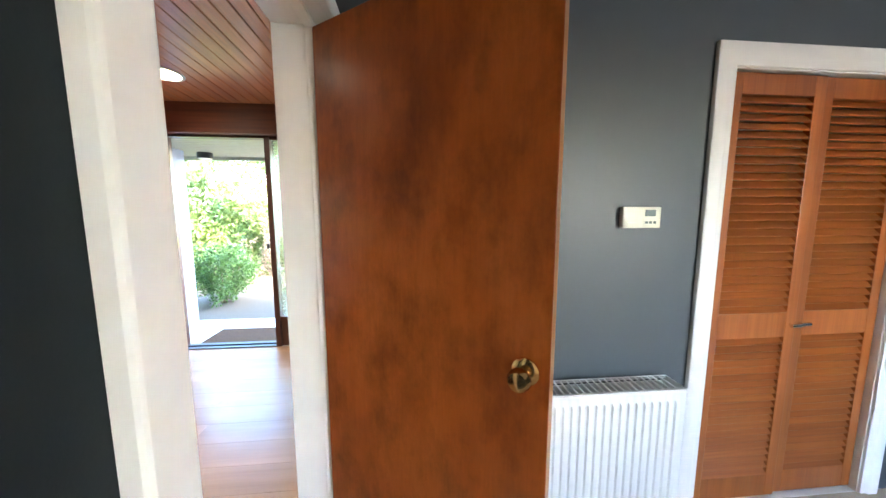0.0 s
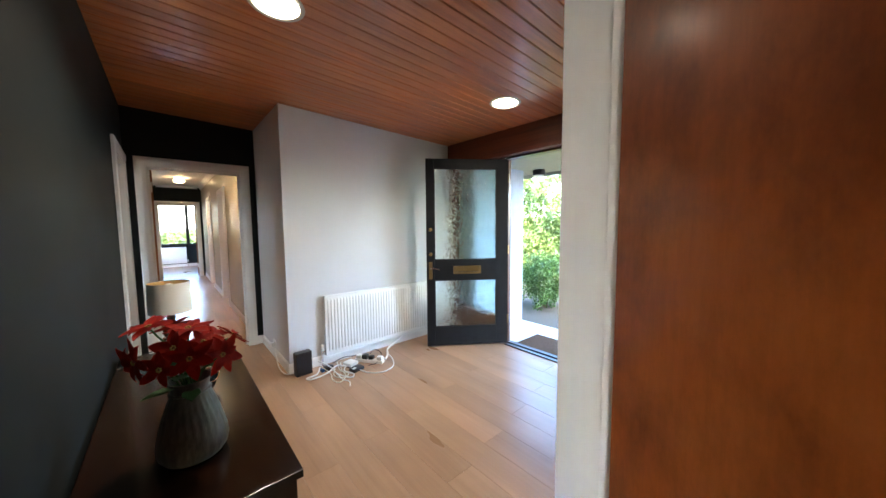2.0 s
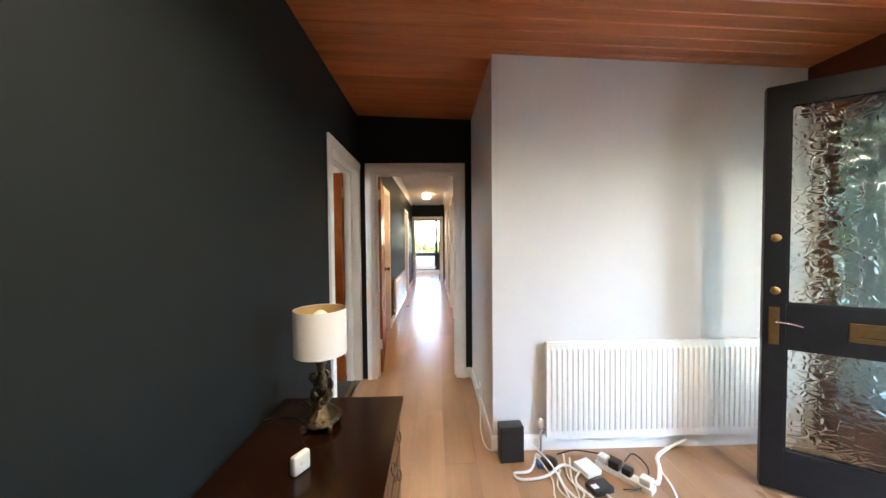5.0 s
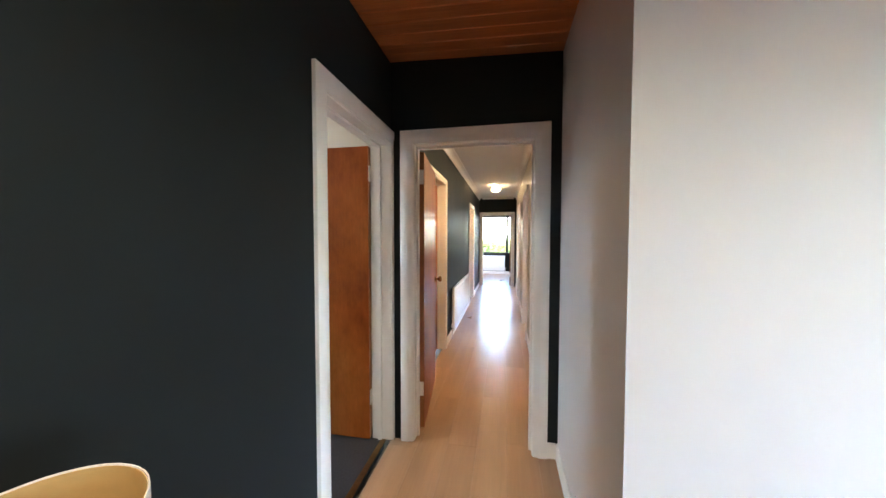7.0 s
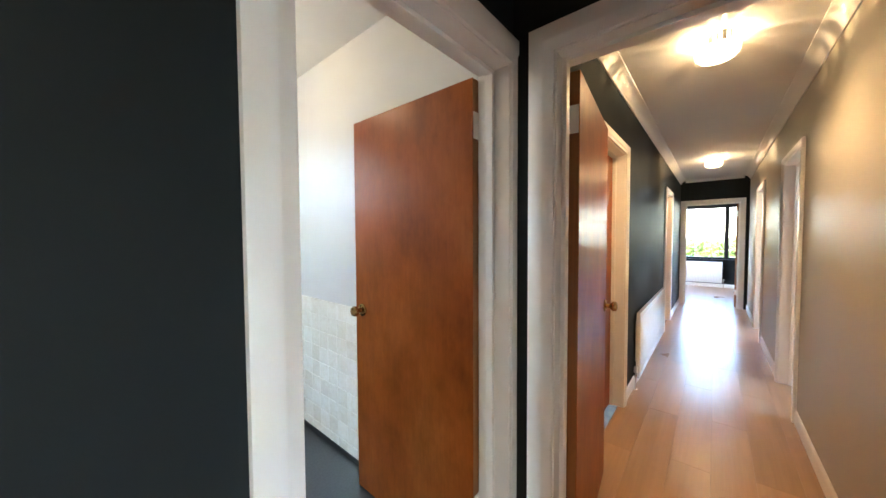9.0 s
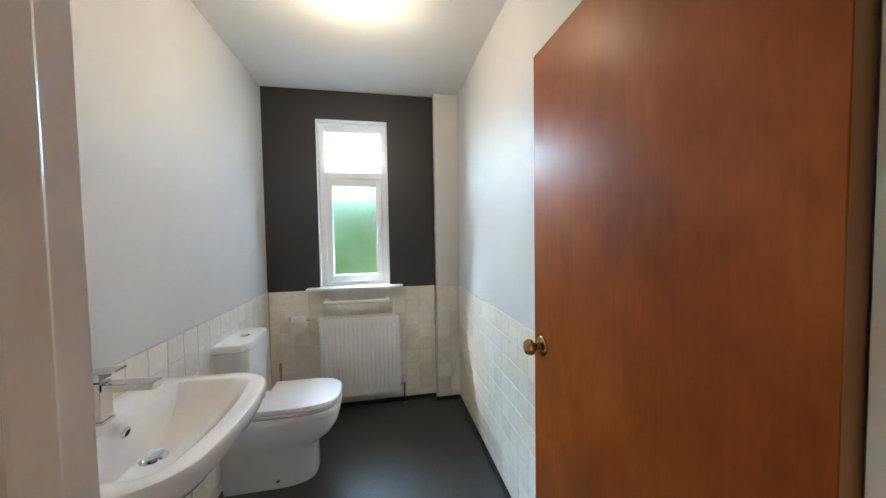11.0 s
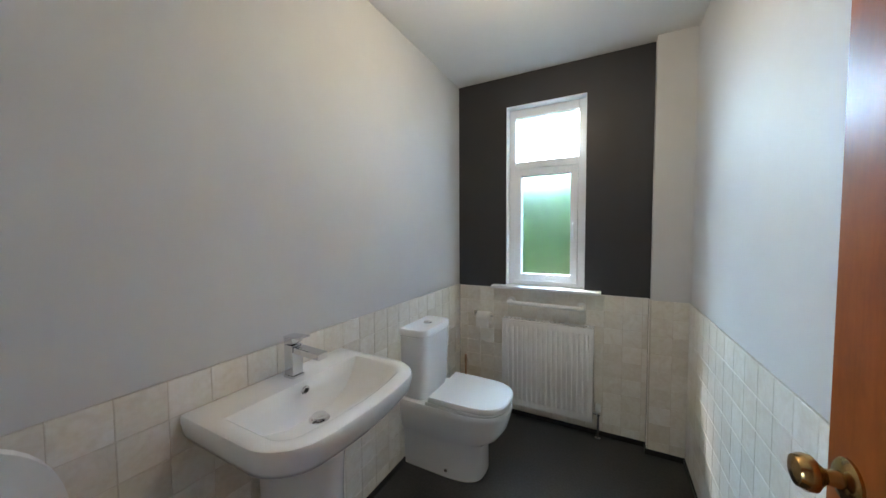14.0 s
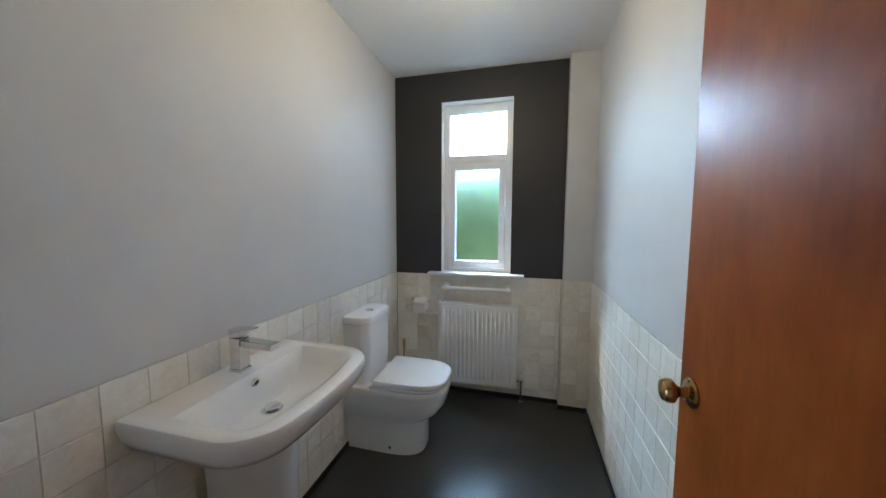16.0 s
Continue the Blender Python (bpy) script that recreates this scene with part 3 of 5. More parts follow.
d = door_frame("door_1", "open flush wooden door in a white moulded frame", oriented(0.628, 1.46, -90), 0.788, 1.998, 0.168, 1.0, True, -0.042, FLAT)
flush_leaf(d, 0.0, -0.022, ROOM_LEAF, -1, knob_z=1.035, material=WORN_VENEER)
d = door_frame("door_2", "open flush wooden toilet door in a white moulded frame", oriented(-3.374, 0.503, 0), 0.762, 1.974, 0.128, 1.31, False, -0.058)
flush_leaf(d, -0.012, -0.136, WC_LEAF, 1, top=1.966, knob_z=0.985)
d = door_frame("door_3", "open flush wooden corridor door in a white moulded frame", oriented(-3.405, 1.425, -90), 0.762, 1.972, 0.12, 1.31, True, -0.045)
flush_leaf(d, 0.772, -0.137, -83.6, -1, top=1.962, knob_z=0.985)
for n, x0, x1 in ((4, *D1), (5, *D2)):
    d = door_frame("door_%d" % n, "closed flush wooden door off the corridor", oriented(x0, 0.53, 0), x1 - x0, 1.995, 0.13, 0.95, False, -0.06)
    flush_leaf(d, 0.002, -0.125, 0, 1, w=x1 - x0 - 0.004, top=1.99, hinge=False)
d = door_frame("door_6", "open flush wooden door to a bright room off the corridor", oriented(R1[1], 1.55, 180), R1[1] - R1[0], 1.995, 0.13, 0.95, True, -0.06)
flush_leaf(d, -0.012, -0.145, -97, 1, top=1.985)
d = door_frame("door_7", "flush wooden door standing open beyond the cream wall", oriented(R2[1], 1.55, 180), R2[1] - R2[0], 1.995, 0.13, 0.95, True, -0.06)
flush_leaf(d, R2[1] - R2[0] + 0.012, -0.145, -80, -1, top=1.985)
d = door_frame("door_8", "open wooden door in a white frame at the corridor's far end", oriented(-10.42, 1.42, -90), 0.80, 1.985, 0.12, 1.15, True, -0.05)
flush_leaf(d, 0.002, -0.137, -96, 1, w=0.78, top=1.97)

solid("threshold", boxes((-3.372, -2.614, 0.437, 0.474, 0.0005, 0.0055), bevel=0.0015), BRASS, "thin brass strip between the oak and vinyl floors", "threshold")

# skirting
SK = [(0, 0), (0.013, 0), (0.013, 0.075), (0.009, 0.088), (0.004, 0.095), (0, 0.095)]


def skirting(x0, y0, x1, y1, nx, ny):
    bm = bmesh.new()
    loops = [[bm.verts.new((x + nx * u, y + ny * u, v)) for u, v in SK] for x, y in ((x0, y0), (x1, y1))]
    skin(bm, loops)
    return solid("baseboard", bm, TRIM, "white painted skirting board along the wall", "baseboard")


skirting(-2.32, 1.567, -2.32, 3.58, 1, 0)
skirting(-3.405, 1.58, -2.32, 1.58, 0, -1)
skirting(-2.515, 0.503, 0.46, 0.503, 0, 1)
skirting(0.46, 1.535, 0.46, 3.60, -1, 0)
skirting(0.628, -2.6, 0.628, 0.615, 1, 0)
skirting(0.628, 1.575, 2.10, 1.575, 0, -1)
skirting(-3.405, 1.518, -3.405, 1.567, 1, 0)
for a, b in ((-3.63, -4.33), (-5.235, -7.79), (-8.70, -10.40)):
    skirting(a, 0.53, b, 0.53, 0, 1)
for a, b in ((-3.63, -5.73), (-6.64, -8.01), (-8.92, -10.40)):
    skirting(a, 1.55, b, 1.55, 0, -1)
skirting(-13.5, -1.2, -13.5, 3.4, 1, 0)

# timber front with side lights
BX0, BX1 = -2.32, 0.46
solid("beam", boxes((BX0, BX1, 3.585, 3.72, 2.128, 2.46), bevel=0.004), BEAM, "dark red stained timber beam over the entrance", "beam")


def side_light(name, x0, x1, label):
    w = thing(name, label, "window", pose(0, 0, 0), "side lights by the front door", "structure")
    part("post", boxes((x0, x0 + 0.05, 3.655, 3.76, 0, 2.126), bevel=0.003), FRAME_WOOD, w, "stained timber post")
    part("post", boxes((x1 - 0.05, x1, 3.655 if x1 > 0 else 3.712, 3.76, 0, 2.126), bevel=0.003), FRAME_WOOD, w, "stained timber post")
    part("head_rail", boxes((x0 + 0.05, x1 - 0.05, 3.665, 3.75, 2.092, 2.126), bevel=0.003), FRAME_WOOD, w)
    part("bottom_panel", boxes((x0 + 0.05, x1 - 0.05, 3.685, 3.74, 0.0, 0.27), bevel=0.003), FRAME_WOOD, w, "stained timber bottom panel")
    part("sill_rail", boxes((x0 + 0.05, x1 - 0.05, 3.665, 3.755, 0.27, 0.315), bevel=0.005), FRAME_WOOD, w)
    p = part("pane", boxes((x0 + 0.045, x1 - 0.045, 3.706, 3.712, 0.31, 2.096)), RIBBED, w, "rippled obscure glass pane")
    p.visible_shadow = False
    return w


wl = side_light("window_1", -0.535, BX1, "rippled obscure glass side light in a stained timber frame")
part("strike_plate", boxes((-0.5385, -0.5352, 3.668, 3.692, 0.87, 1.02), bevel=0.0008), BRASS, wl, "brass strike plate")
part("latch_keep", boxes((-0.560, -0.5386, 3.640, 3.662, 1.03, 1.085), bevel=0.003), BLACK, wl, "dark latch keep")
side_light("window_2", -2.32, -1.436, "obscure glass side light behind the open front door")
solid("door_head", boxes((-1.436, -0.535, 3.665, 3.76, 2.105, 2.126), bevel=0.002), FRAME_WOOD, "stained timber head over the front door opening", "door frame")
solid("threshold", boxes((-1.436, -0.535, 3.655, 3.70, -0.01, 0.012), (-1.436, -0.535, 3.715, 3.77, -0.02, 0.022), (-1.436, -0.535, 3.70, 3.715, -0.02, 0.002), bevel=0.002), ALU, "dark metal threshold strip under the front door", "threshold")

# front door, standing open
FA = math.degrees(math.atan2(2.95 - 3.71, -1.964 + 1.437))
fd = thing("front_door", "charcoal painted front door with two obscure glass panes, standing open", "front door", pose(-1.437, 3.705, 0, 0, 0, FA))
W, Y0, Y1 = 0.925, -0.045, 0.0
for z0, z1 in ((0.014, 0.22), (0.768, 0.992), (2.008, 2.108)):
    part("rail", boxes((0.125, 0.838, Y0, Y1, z0, z1), bevel=0.002), DARKDOOR, fd)
part("stile", boxes((0.0, 0.125, Y0, Y1, 0.014, 2.108), bevel=0.002), DARKDOOR, fd)
lock = part("stile", boxes((0.838, W, Y0, Y1, 0.014, 2.108), bevel=0.002), DARKDOOR, fd)
for z0, z1 in ((0.22, 0.768), (0.992, 2.008)):
    p = part("pane", boxes((0.122, 0.841, -0.026, -0.020, z0 - 0.003, z1 + 0.003)), CAST, fd, "hammered obscure glass pane")
    p.visible_shadow = False
    for y0, y1 in ((-0.012, -0.002), (-0.043, -0.033)):
        part("glazing_bead", boxes((0.125, 0.135, y0, y1, z0, z1), (0.828, 0.838, y0, y1, z0, z1), (0.135, 0.828, y0, y1, z0, z0 + 0.010), (0.135, 0.828, y0, y1, z1 - 0.010, z1)), DARKDOOR, fd)
for s, y in ((1, Y1), (-1, Y0)):
    u, v = min(y, y + s * 0.009), max(y, y + s * 0.009)
    lb = part("letter_plate", boxes((0.314, 0.342, u, v, 0.835, 0.925), (0.599, 0.627, u, v, 0.835, 0.925), (0.342, 0.599, u, v, 0.835, 0.857), (0.342, 0.599, u, v, 0.904, 0.925), bevel=0.001), BRASS, fd, "aged brass letter plate")
    part("flap", boxes((0.343, 0.598, min(y, y + s * 0.002), max(y, y + s * 0.002), 0.861, 0.903)), BRASS, lb)
    hp = part("handle_plate", boxes((0.862, 0.902, min(y, y + s * 0.004), max(y, y + s * 0.004), 0.78, 0.975), bevel=0.0018), BRASS, fd, "brass lever handle plate")
    bm = bmesh.new()
    tube(bm, curve_pts([(0.882, y + s * 0.004, 0.905), (0.882, y + s * 0.045, 0.905), (0.86, y + s * 0.052, 0.906), (0.82, y + s * 0.052, 0.902), (0.79, y + s * 0.05, 0.893)], 5), 0.005, 10)
    part("lever", bm, CHROME, hp, "slim chrome lever", True)
    for z in (1.06, 1.333):
        part("lock_rose", lathe(bmesh.new(), [(0.020, 0), (0.020, s * 0.006), (0.012, s * 0.011), (0.001, s * 0.012)], 18, (0.88, y, z), 1), BRASS, fd, "round brass lock", True)
part("weather_bar", boxes((0.01, W - 0.005, -0.060, -0.0455, 0.02, 0.06), bevel=0.004), DARKDOOR, fd)
for z in (0.25, 1.05, 1.85):
    bm = bmesh.new()
    tube(bm, [(-0.004, 0.005, z), (-0.004, 0.005, z + 0.1)], 0.007, 8)
    part("hinge", bm, BRASS, fd, "brass butt hinge", True)

# cupboard with louvred doors
d = door_frame("door_9", "white casing round the built-in cupboard", oriented(3.10, 1.575, 180), 0.90, 1.98, 0.125, 1.35, False)
for i, x0 in enumerate((2.203, 2.652)):
    w = 0.445
    cd = thing("cupboard_door", "orange-brown louvred wooden cupboard door, closed", "cupboard door", pose(x0, 1.587 + 0.012 * i, 0), "pair of louvred cupboard doors")
    for a, b in ((0, 0.052), (w - 0.052, w)):
        part("stile", boxes((a, b, 0, 0.03, 0.012, 1.973), bevel=0.003), LOUVRE, cd)
    for z0, z1 in ((0.012, 0.125), (0.825, 0.94), (1.887, 1.973)):
        part("rail", boxes((0.052, w - 0.052, 0, 0.03, z0, z1), bevel=0.002), LOUVRE, cd)
    bm = boxes((0.050, w - 0.050, -0.022, 0.022, -0.004, 0.004), bevel=0.0015, seg=1)
    slat = mesh_of("slat", bm, SLAT)
    for z0, z1 in ((0.125, 0.825), (0.94, 1.887)):
        n = int((z1 - z0) / 0.034)
        for k in range(n):
            s = new("slat", slat)
            s.parent = cd
            s.matrix_basis = pose(0, 0.016, z0 + (k + 0.5) * (z1 - z0) / n, 48, 0, 0)
    bm = bmesh.new()
    hx = w - 0.03 if i == 0 else 0.03
    tube(bm, [(hx, 0, 0.885), (hx, -0.022, 0.885)], 0.005, 8)
    tube(bm, [(hx - 0.024, -0.026, 0.885), (hx + 0.024, -0.026, 0.887)], 0.008, 10)
    part("handle", bm, CHROME, cd, "small chrome bar handle", True)
    if i == 0:
        for z in (0.1, 1.78):
            part("hinge", boxes((-0.016, -0.001, -0.016, -0.001, z, z + 0.075), bevel=0.001), TRIM, cd, "white painted hinge")


# ---- radiators ----
def radiator(label, L, H, depth, m, valve=0, double=False, group=""):
    r = thing("radiator", label, "radiator", m, group)
    yf = depth
    n = max(6, round((L - 0.04) / 0.0333))
    p = (L - 0.04) / n
    xs = [(0, 0)]
    for k in range(n):
        c = 0.02 + (k + 0.5) * p
        xs += [(c - 0.0120, 0), (c - 0.0075, 1), (c + 0.0075, 1), (c + 0.0120, 0)]
    xs.append((L, 0))
    bm = bmesh.new()
    rows = []
    for z, f in ((0, 0), (0.045, 0), (0.057, 1), (H - 0.057, 1), (H - 0.045, 0), (H, 0)):
        rows.append([bm.verts.new((x, yf - 0.006 + 0.0075 * f * u, z)) for x, u in xs])
    skin(bm, rows, close=False)
    back = [bm.verts.new((x, yf - 0.013, z)) for x, z in ((0, 0), (L, 0), (L, H), (0, H))]
    bm.faces.new(back)
    bm.faces.new(rows[0] + [back[1], back[0]])
    bm.faces.new(rows[-1][::-1] + [back[3], back[2]])
    bm.faces.new([r[0] for r in rows][::-1] + [back[0], back[3]])
    bm.faces.new([r[-1] for r in rows] + [back[2], back[1]])
    part("front_panel", bm, ENAMEL, r, "fluted white enamelled panel", True)
    part("back_panel", boxes((0.01, L - 0.01, 0.025, 0.033, 0.01, H - 0.02), bevel=0.002), ENAMEL, r)
    bm = boxes((0, L, yf - 0.018, yf - 0.012, H - 0.012, H), (0, L, 0.022, 0.030, H - 0.012, H))
    k = 0.03
    while k < L - 0.02:
        cub(bm, k, k + 0.006, 0.030, yf - 0.018, H - 0.006, H - 0.001)
        k += 0.028
    part("top_grille", bm, ENAMEL, r, "slotted white top grille")
    for x0, x1 in ((-0.003, 0.0), (L, L + 0.003)):
        part("side_panel", boxes((x0, x1, 0.022, yf - 0.004, 0.004, H)), ENAMEL, r)
    for x in (0.12, L - 0.12):
        part("wall_bracket", boxes((x, x + 0.03, 0.001, 0.025, 0.12, H - 0.1)), ENAMEL, r)
    s = 1 if valve else 0
    x = L + 0.035 if s else -0.035
    sg = -1 if s else 1
    y = yf * 0.5
    base = -m.translation.z + 0.002
    v = part("valve", tube(bmesh.new(), [(x, y, base), (x, y, 0.045)], 0.0075, 10), CHROME, r, "chrome pipe and valve", True)
    bm = lathe(bmesh.new(), [(0.011, 0.03), (0.013, 0.036), (0.013, 0.055), (0.009, 0.06)], 14, (x, y, 0))
    tube(bm, [(x, y, 0.045), (x + sg * 0.036, y, 0.045)], 0.008, 10)
    part("valve_body", bm, CHROME, v, "", True)
    part("valve_head", lathe(bmesh.new(), [(0.012, 0.06), (0.016, 0.064), (0.016, 0.105), (0.010, 0.115), (0.002, 0.117)], 16, (x, y, 0)), WHITE_PLASTIC, v, "white valve head", True)
    part("pipe_collar", lathe(bmesh.new(), [(0.02, base), (0.019, base + 0.006), (0.009, base + 0.009)], 16, (x, y, 0)), CHROME, v, "", True)
    return r


radiator("long white panel radiator under the pale hall wall", 1.40, 0.603, 0.056, pose(-2.32, 3.31, 0.096, 0, 0, -90), valve=1)
radiator("small white panel radiator under the toilet window", 0.60, 0.62, 0.105, pose(-2.935, -2.0, 0.12), valve=0)
radiator("white double radiator below the thermostat", 1.05, 0.59, 0.145, pose(1.985, 1.575, 0.10, 0, 0, 180), valve=0)
radiator("long white radiator on the charcoal corridor wall", 1.80, 0.59, 0.056, pose(-7.42, 0.53, 0.09), valve=1)
radiator("white radiator under the far window", 0.80, 0.56, 0.09, pose(-13.5, 1.24, 0.12, 0, 0, -90), valve=0)


# ---- lamps ----
def downlight(x, y, watts):
    z = hall_top(y)
    d = thing("ceiling_downlight", "round recessed ceiling downlight with a pale ring, lit", "ceiling light", pose(x, y, z, -2.15, 0, 0), "recessed hall downlights")
    part("trim_ring", lathe(bmesh.new(), [(0.108, 0.004), (0.108, -0.004), (0.120, -0.007), (0.130, -0.004), (0.132, 0.003)], 40), CREAM_PLASTIC, d, "pale cream trim ring", True)
    part("diffuser", lathe(bmesh.new(), [(0.107, 0.002), (0.106, -0.004), (0.07, -0.008), (0.001, -0.009)], 36), LENS, d, "glowing opal diffuser", True)
    spot("downlight_lamp", x, y, z - 0.03, watts, (1.0, 0.88, 0.70), 150)


downlight(-0.945, 3.02, HALL_W)
downlight(-0.965, 1.25, HALL_W)


def corridor_lamp(x, y, watts):
    d = thing("ceiling_light", "round ribbed glass ceiling light, lit, on the corridor ceiling", "ceiling light", pose(x, y, C_TOP), "corridor ceiling lights")
    part("base_plate", lathe(bmesh.new(), [(0.088, -0.001), (0.088, -0.008), (0.045, -0.014), (0.001, -0.014)], 32), WHITE_PLASTIC, d, "white base plate", True)
    part("bowl", lathe(bmesh.new(), [(0.094, -0.058), (0.101, -0.068), (0.098, -0.092), (0.080, -0.113), (0.045, -0.126), (0.001, -0.129)], 36), BULB, d, "glowing pressed glass bowl", True)
    for k in range(30):
        a = 2 * math.pi * k / 30 + 0.05 * math.sin(k * 2.3)
        bm = boxes((0.090, 0.097, -0.0061, 0.0061, -0.060, -0.008))
        part("glass_rib", bm, WHITE_PLASTIC, d, m=pose(0, 0, 0, 0, 0, math.degrees(a)))
    lamp("corridor_bulb", x, y, C_TOP - 0.036, watts * 0.55, 0.008, (1.0, 0.70, 0.36))
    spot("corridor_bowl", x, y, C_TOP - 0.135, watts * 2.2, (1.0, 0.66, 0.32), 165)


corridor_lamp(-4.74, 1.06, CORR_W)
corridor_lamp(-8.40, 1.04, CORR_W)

d = thing("ceiling_light", "opal glass dome ceiling light, lit, in the toilet room", "ceiling light", pose(-2.70, -0.83, WTOP))
part("base_plate", lathe(bmesh.new(), [(0.12, -0.001), (0.12, -0.02), (0.001, -0.02)], 32), WHITE_PLASTIC, d, "white base ring", True)
part("dome", lathe(bmesh.new(), [(0.118, -0.021), (0.125, -0.035), (0.118, -0.065), (0.085, -0.09), (0.04, -0.10), (0.001, -0.102)], 36), WCGLOW, d, "glowing opal glass dome", True)
lamp("wc_bulb", -2.70, -0.85, WTOP - 0.15, WC_W, 0.08, (1.0, 0.82, 0.60))

# ---- daylight stand-ins outside openings the camera never faces, and a far room fill ----
window_light("room_window_sky", (3.85, -2.62, 1.5), (3.85, 0, 1.3), 1.06, 1.25, ROOM_W, (1.0, 0.96, 0.88))

window_light("wc_window_sky", (-1.6, -3.95, 3.1), (-2.7, -2.0, 1.5), 2.4, 1.6, WC_SKY, (0.50, 0.78, 1.0))

window_light("side_window_sky", (-6.25, 3.70, 1.5), (-6.25, 0, 1.2), 1.4, 1.1, SIDE_W)
window_light("side_window_sky", (-9.0, 3.70, 1.5), (-9.0, 0, 1.2), 1.3, 1.1, SIDE_W)
# lamp added to brighten the far room; no window is known there
window_light("far_room_fill", (-12.1, -1.26, 1.5), (-12.1, 2, 1.0), 1.7, 1.2, FAR_W)

# windows of the room, far room and toilet
w = thing("window_3", "white window of the first room", "window", pose(0, 0, 0), "", "structure")
part("window_frame", boxes((2.0, 2.05, -2.70, -2.64, 0.85, 2.15), (2.85, 2.90, -2.70, -2.64, 0.85, 2.15), (2.05, 2.85, -2.70, -2.64, 0.85, 0.91), (2.05, 2.85, -2.70, -2.64, 2.09, 2.15), (2.42, 2.48, -2.70, -2.64, 0.91, 2.09)), UPVC, w)

w = thing("window_4", "wide dark-framed window of the far room", "window", pose(0, 0, 0), "", "structure")
part("window_frame", boxes((-13.60, -13.52, 0.30, 0.35, 0.75, 2.15), (-13.60, -13.52, 2.55, 2.6, 0.75, 2.15), (-13.60, -13.52, 0.35, 2.55, 2.10, 2.15), (-13.60, -13.52, 0.35, 2.55, 0.75, 0.80), (-13.60, -13.50, 1.27, 1.36, 0.80, 2.10), bevel=0.004), DARKDOOR, w, "dark window frame with a mullion")
part("window_sill", boxes((-13.52, -13.40, 0.25, 2.65, 0.715, 0.745), bevel=0.004), DARKDOOR, w, "dark window sill")
for y0, y1 in ((0.34, 1.28), (1.35, 2.56)):
    part("pane", boxes((-13.565, -13.559, y0, y1, 0.795, 2.105)), CLEAR, w, "clear glass pane").visible_shadow = False

w = thing("window_5", "white plastic toilet window with frosted panes", "window", pose(0, 0, 0), "", "structure")
X0, X1, Z0, Z1, YF = -2.873, -2.329, 0.975, 2.283, -2.075
part("reveal", boxes((X0 + 0.001, X0 + 0.008, -2.148, -1.998, Z0, Z1), (X1 - 0.008, X1 - 0.001, -2.148, -1.998, Z0, Z1), (X0 + 0.008, X1 - 0.008, -2.148, -1.998, Z1 - 0.008, Z1)), UPVC, w, "white lined window reveal")
X0, X1, Z1 = X0 + 0.008, X1 - 0.008, Z1 - 0.008
part("window_frame", boxes((X0, X0 + 0.045, YF - 0.05, YF + 0.012, Z0, Z1), (X1 - 0.045, X1, YF - 0.05, YF + 0.012, Z0, Z1), (X0 + 0.045, X1 - 0.045, YF - 0.05, YF + 0.012, Z1 - 0.06, Z1), (X0 + 0.045, X1 - 0.045, YF - 0.05, YF + 0.012, 1.835, 1.89), (X0 + 0.045, X1 - 0.045, YF - 0.05, YF + 0.012, Z0, Z0 + 0.03), bevel=0.004), UPVC, w, "white plastic window frame")
bm = bmesh.new()
for a, b, lo, hi in ((X0 + 0.047, X0 + 0.092, Z0 + 0.032, 1.832), (X1 - 0.092, X1 - 0.047, Z0 + 0.032, 1.832), (X0 + 0.092, X1 - 0.092, Z0 + 0.032, Z0 + 0.082), (X0 + 0.092, X1 - 0.092, 1.782, 1.832)):
    cub(bm, a, b, YF - 0.04, YF + 0.026, lo, hi)
bmesh.ops.bevel(bm, geom=bm.edges[:], offset=0.004, segments=2, affect="EDGES")
sash = part("sash", bm, UPVC, w, "white opening sash")
part("pane", boxes((X0 + 0.044, X1 - 0.044, YF - 0.022, YF - 0.018, 1.888, Z1 - 0.058)), FROST, w, "frosted glass pane").visible_shadow = False
part("pane", boxes((X0 + 0.090, X1 - 0.090, YF - 0.012, YF - 0.008, Z0 + 0.080, 1.784)), FROST, sash, "frosted glass pane").visible_shadow = False
part("window_sill", boxes((-2.975, -2.235, -2.07, -1.925, 0.952, 0.974), bevel=0.005), UPVC, w, "white window board")
part("vent", boxes((X0 + 0.16, X1 - 0.16, YF + 0.026, YF + 0.034, 1.838, 1.852), bevel=0.002), UPVC, w, "slim trickle vent")
bm = boxes((X0 + 0.060, X0 + 0.082, YF + 0.026, YF + 0.034, 1.36, 1.44), bevel=0.002)
tube(bm, curve_pts([(X0 + 0.071, YF + 0.032, 1.42), (X0 + 0.071, YF + 0.060, 1.42), (X0 + 0.071, YF + 0.062, 1.39), (X0 + 0.071, YF + 0.055, 1.31)], 4), 0.007, 8)
part("handle", bm, UPVC, sash, "white window handle", True)

# ---- toilet room things ----
def d_shape(x0, x1, hw, n=20, squareness=2.6):
    """An outline that is straight at x0 and rounded at x1; x falls from x0 to x1."""
    pts = [(x0, -hw)]
    mid = x0 + (x1 - x0) * 0.42
    for i in range(n + 1):
        a = -math.pi / 2 + math.pi * i / n
        c, s = math.cos(a), math.sin(a)
        pts.append((mid + (x1 - mid) * abs(c) ** (2 / squareness), hw * math.copysign(abs(s) ** (2 / squareness), s)))
    pts.append((x0, hw))
    return pts


def loft(sections, smooth_cap=True):
    bm = bmesh.new()
    skin(bm, [[bm.verts.new((x, y, z)) for x, y in pts] for pts, z in sections])
    return bm


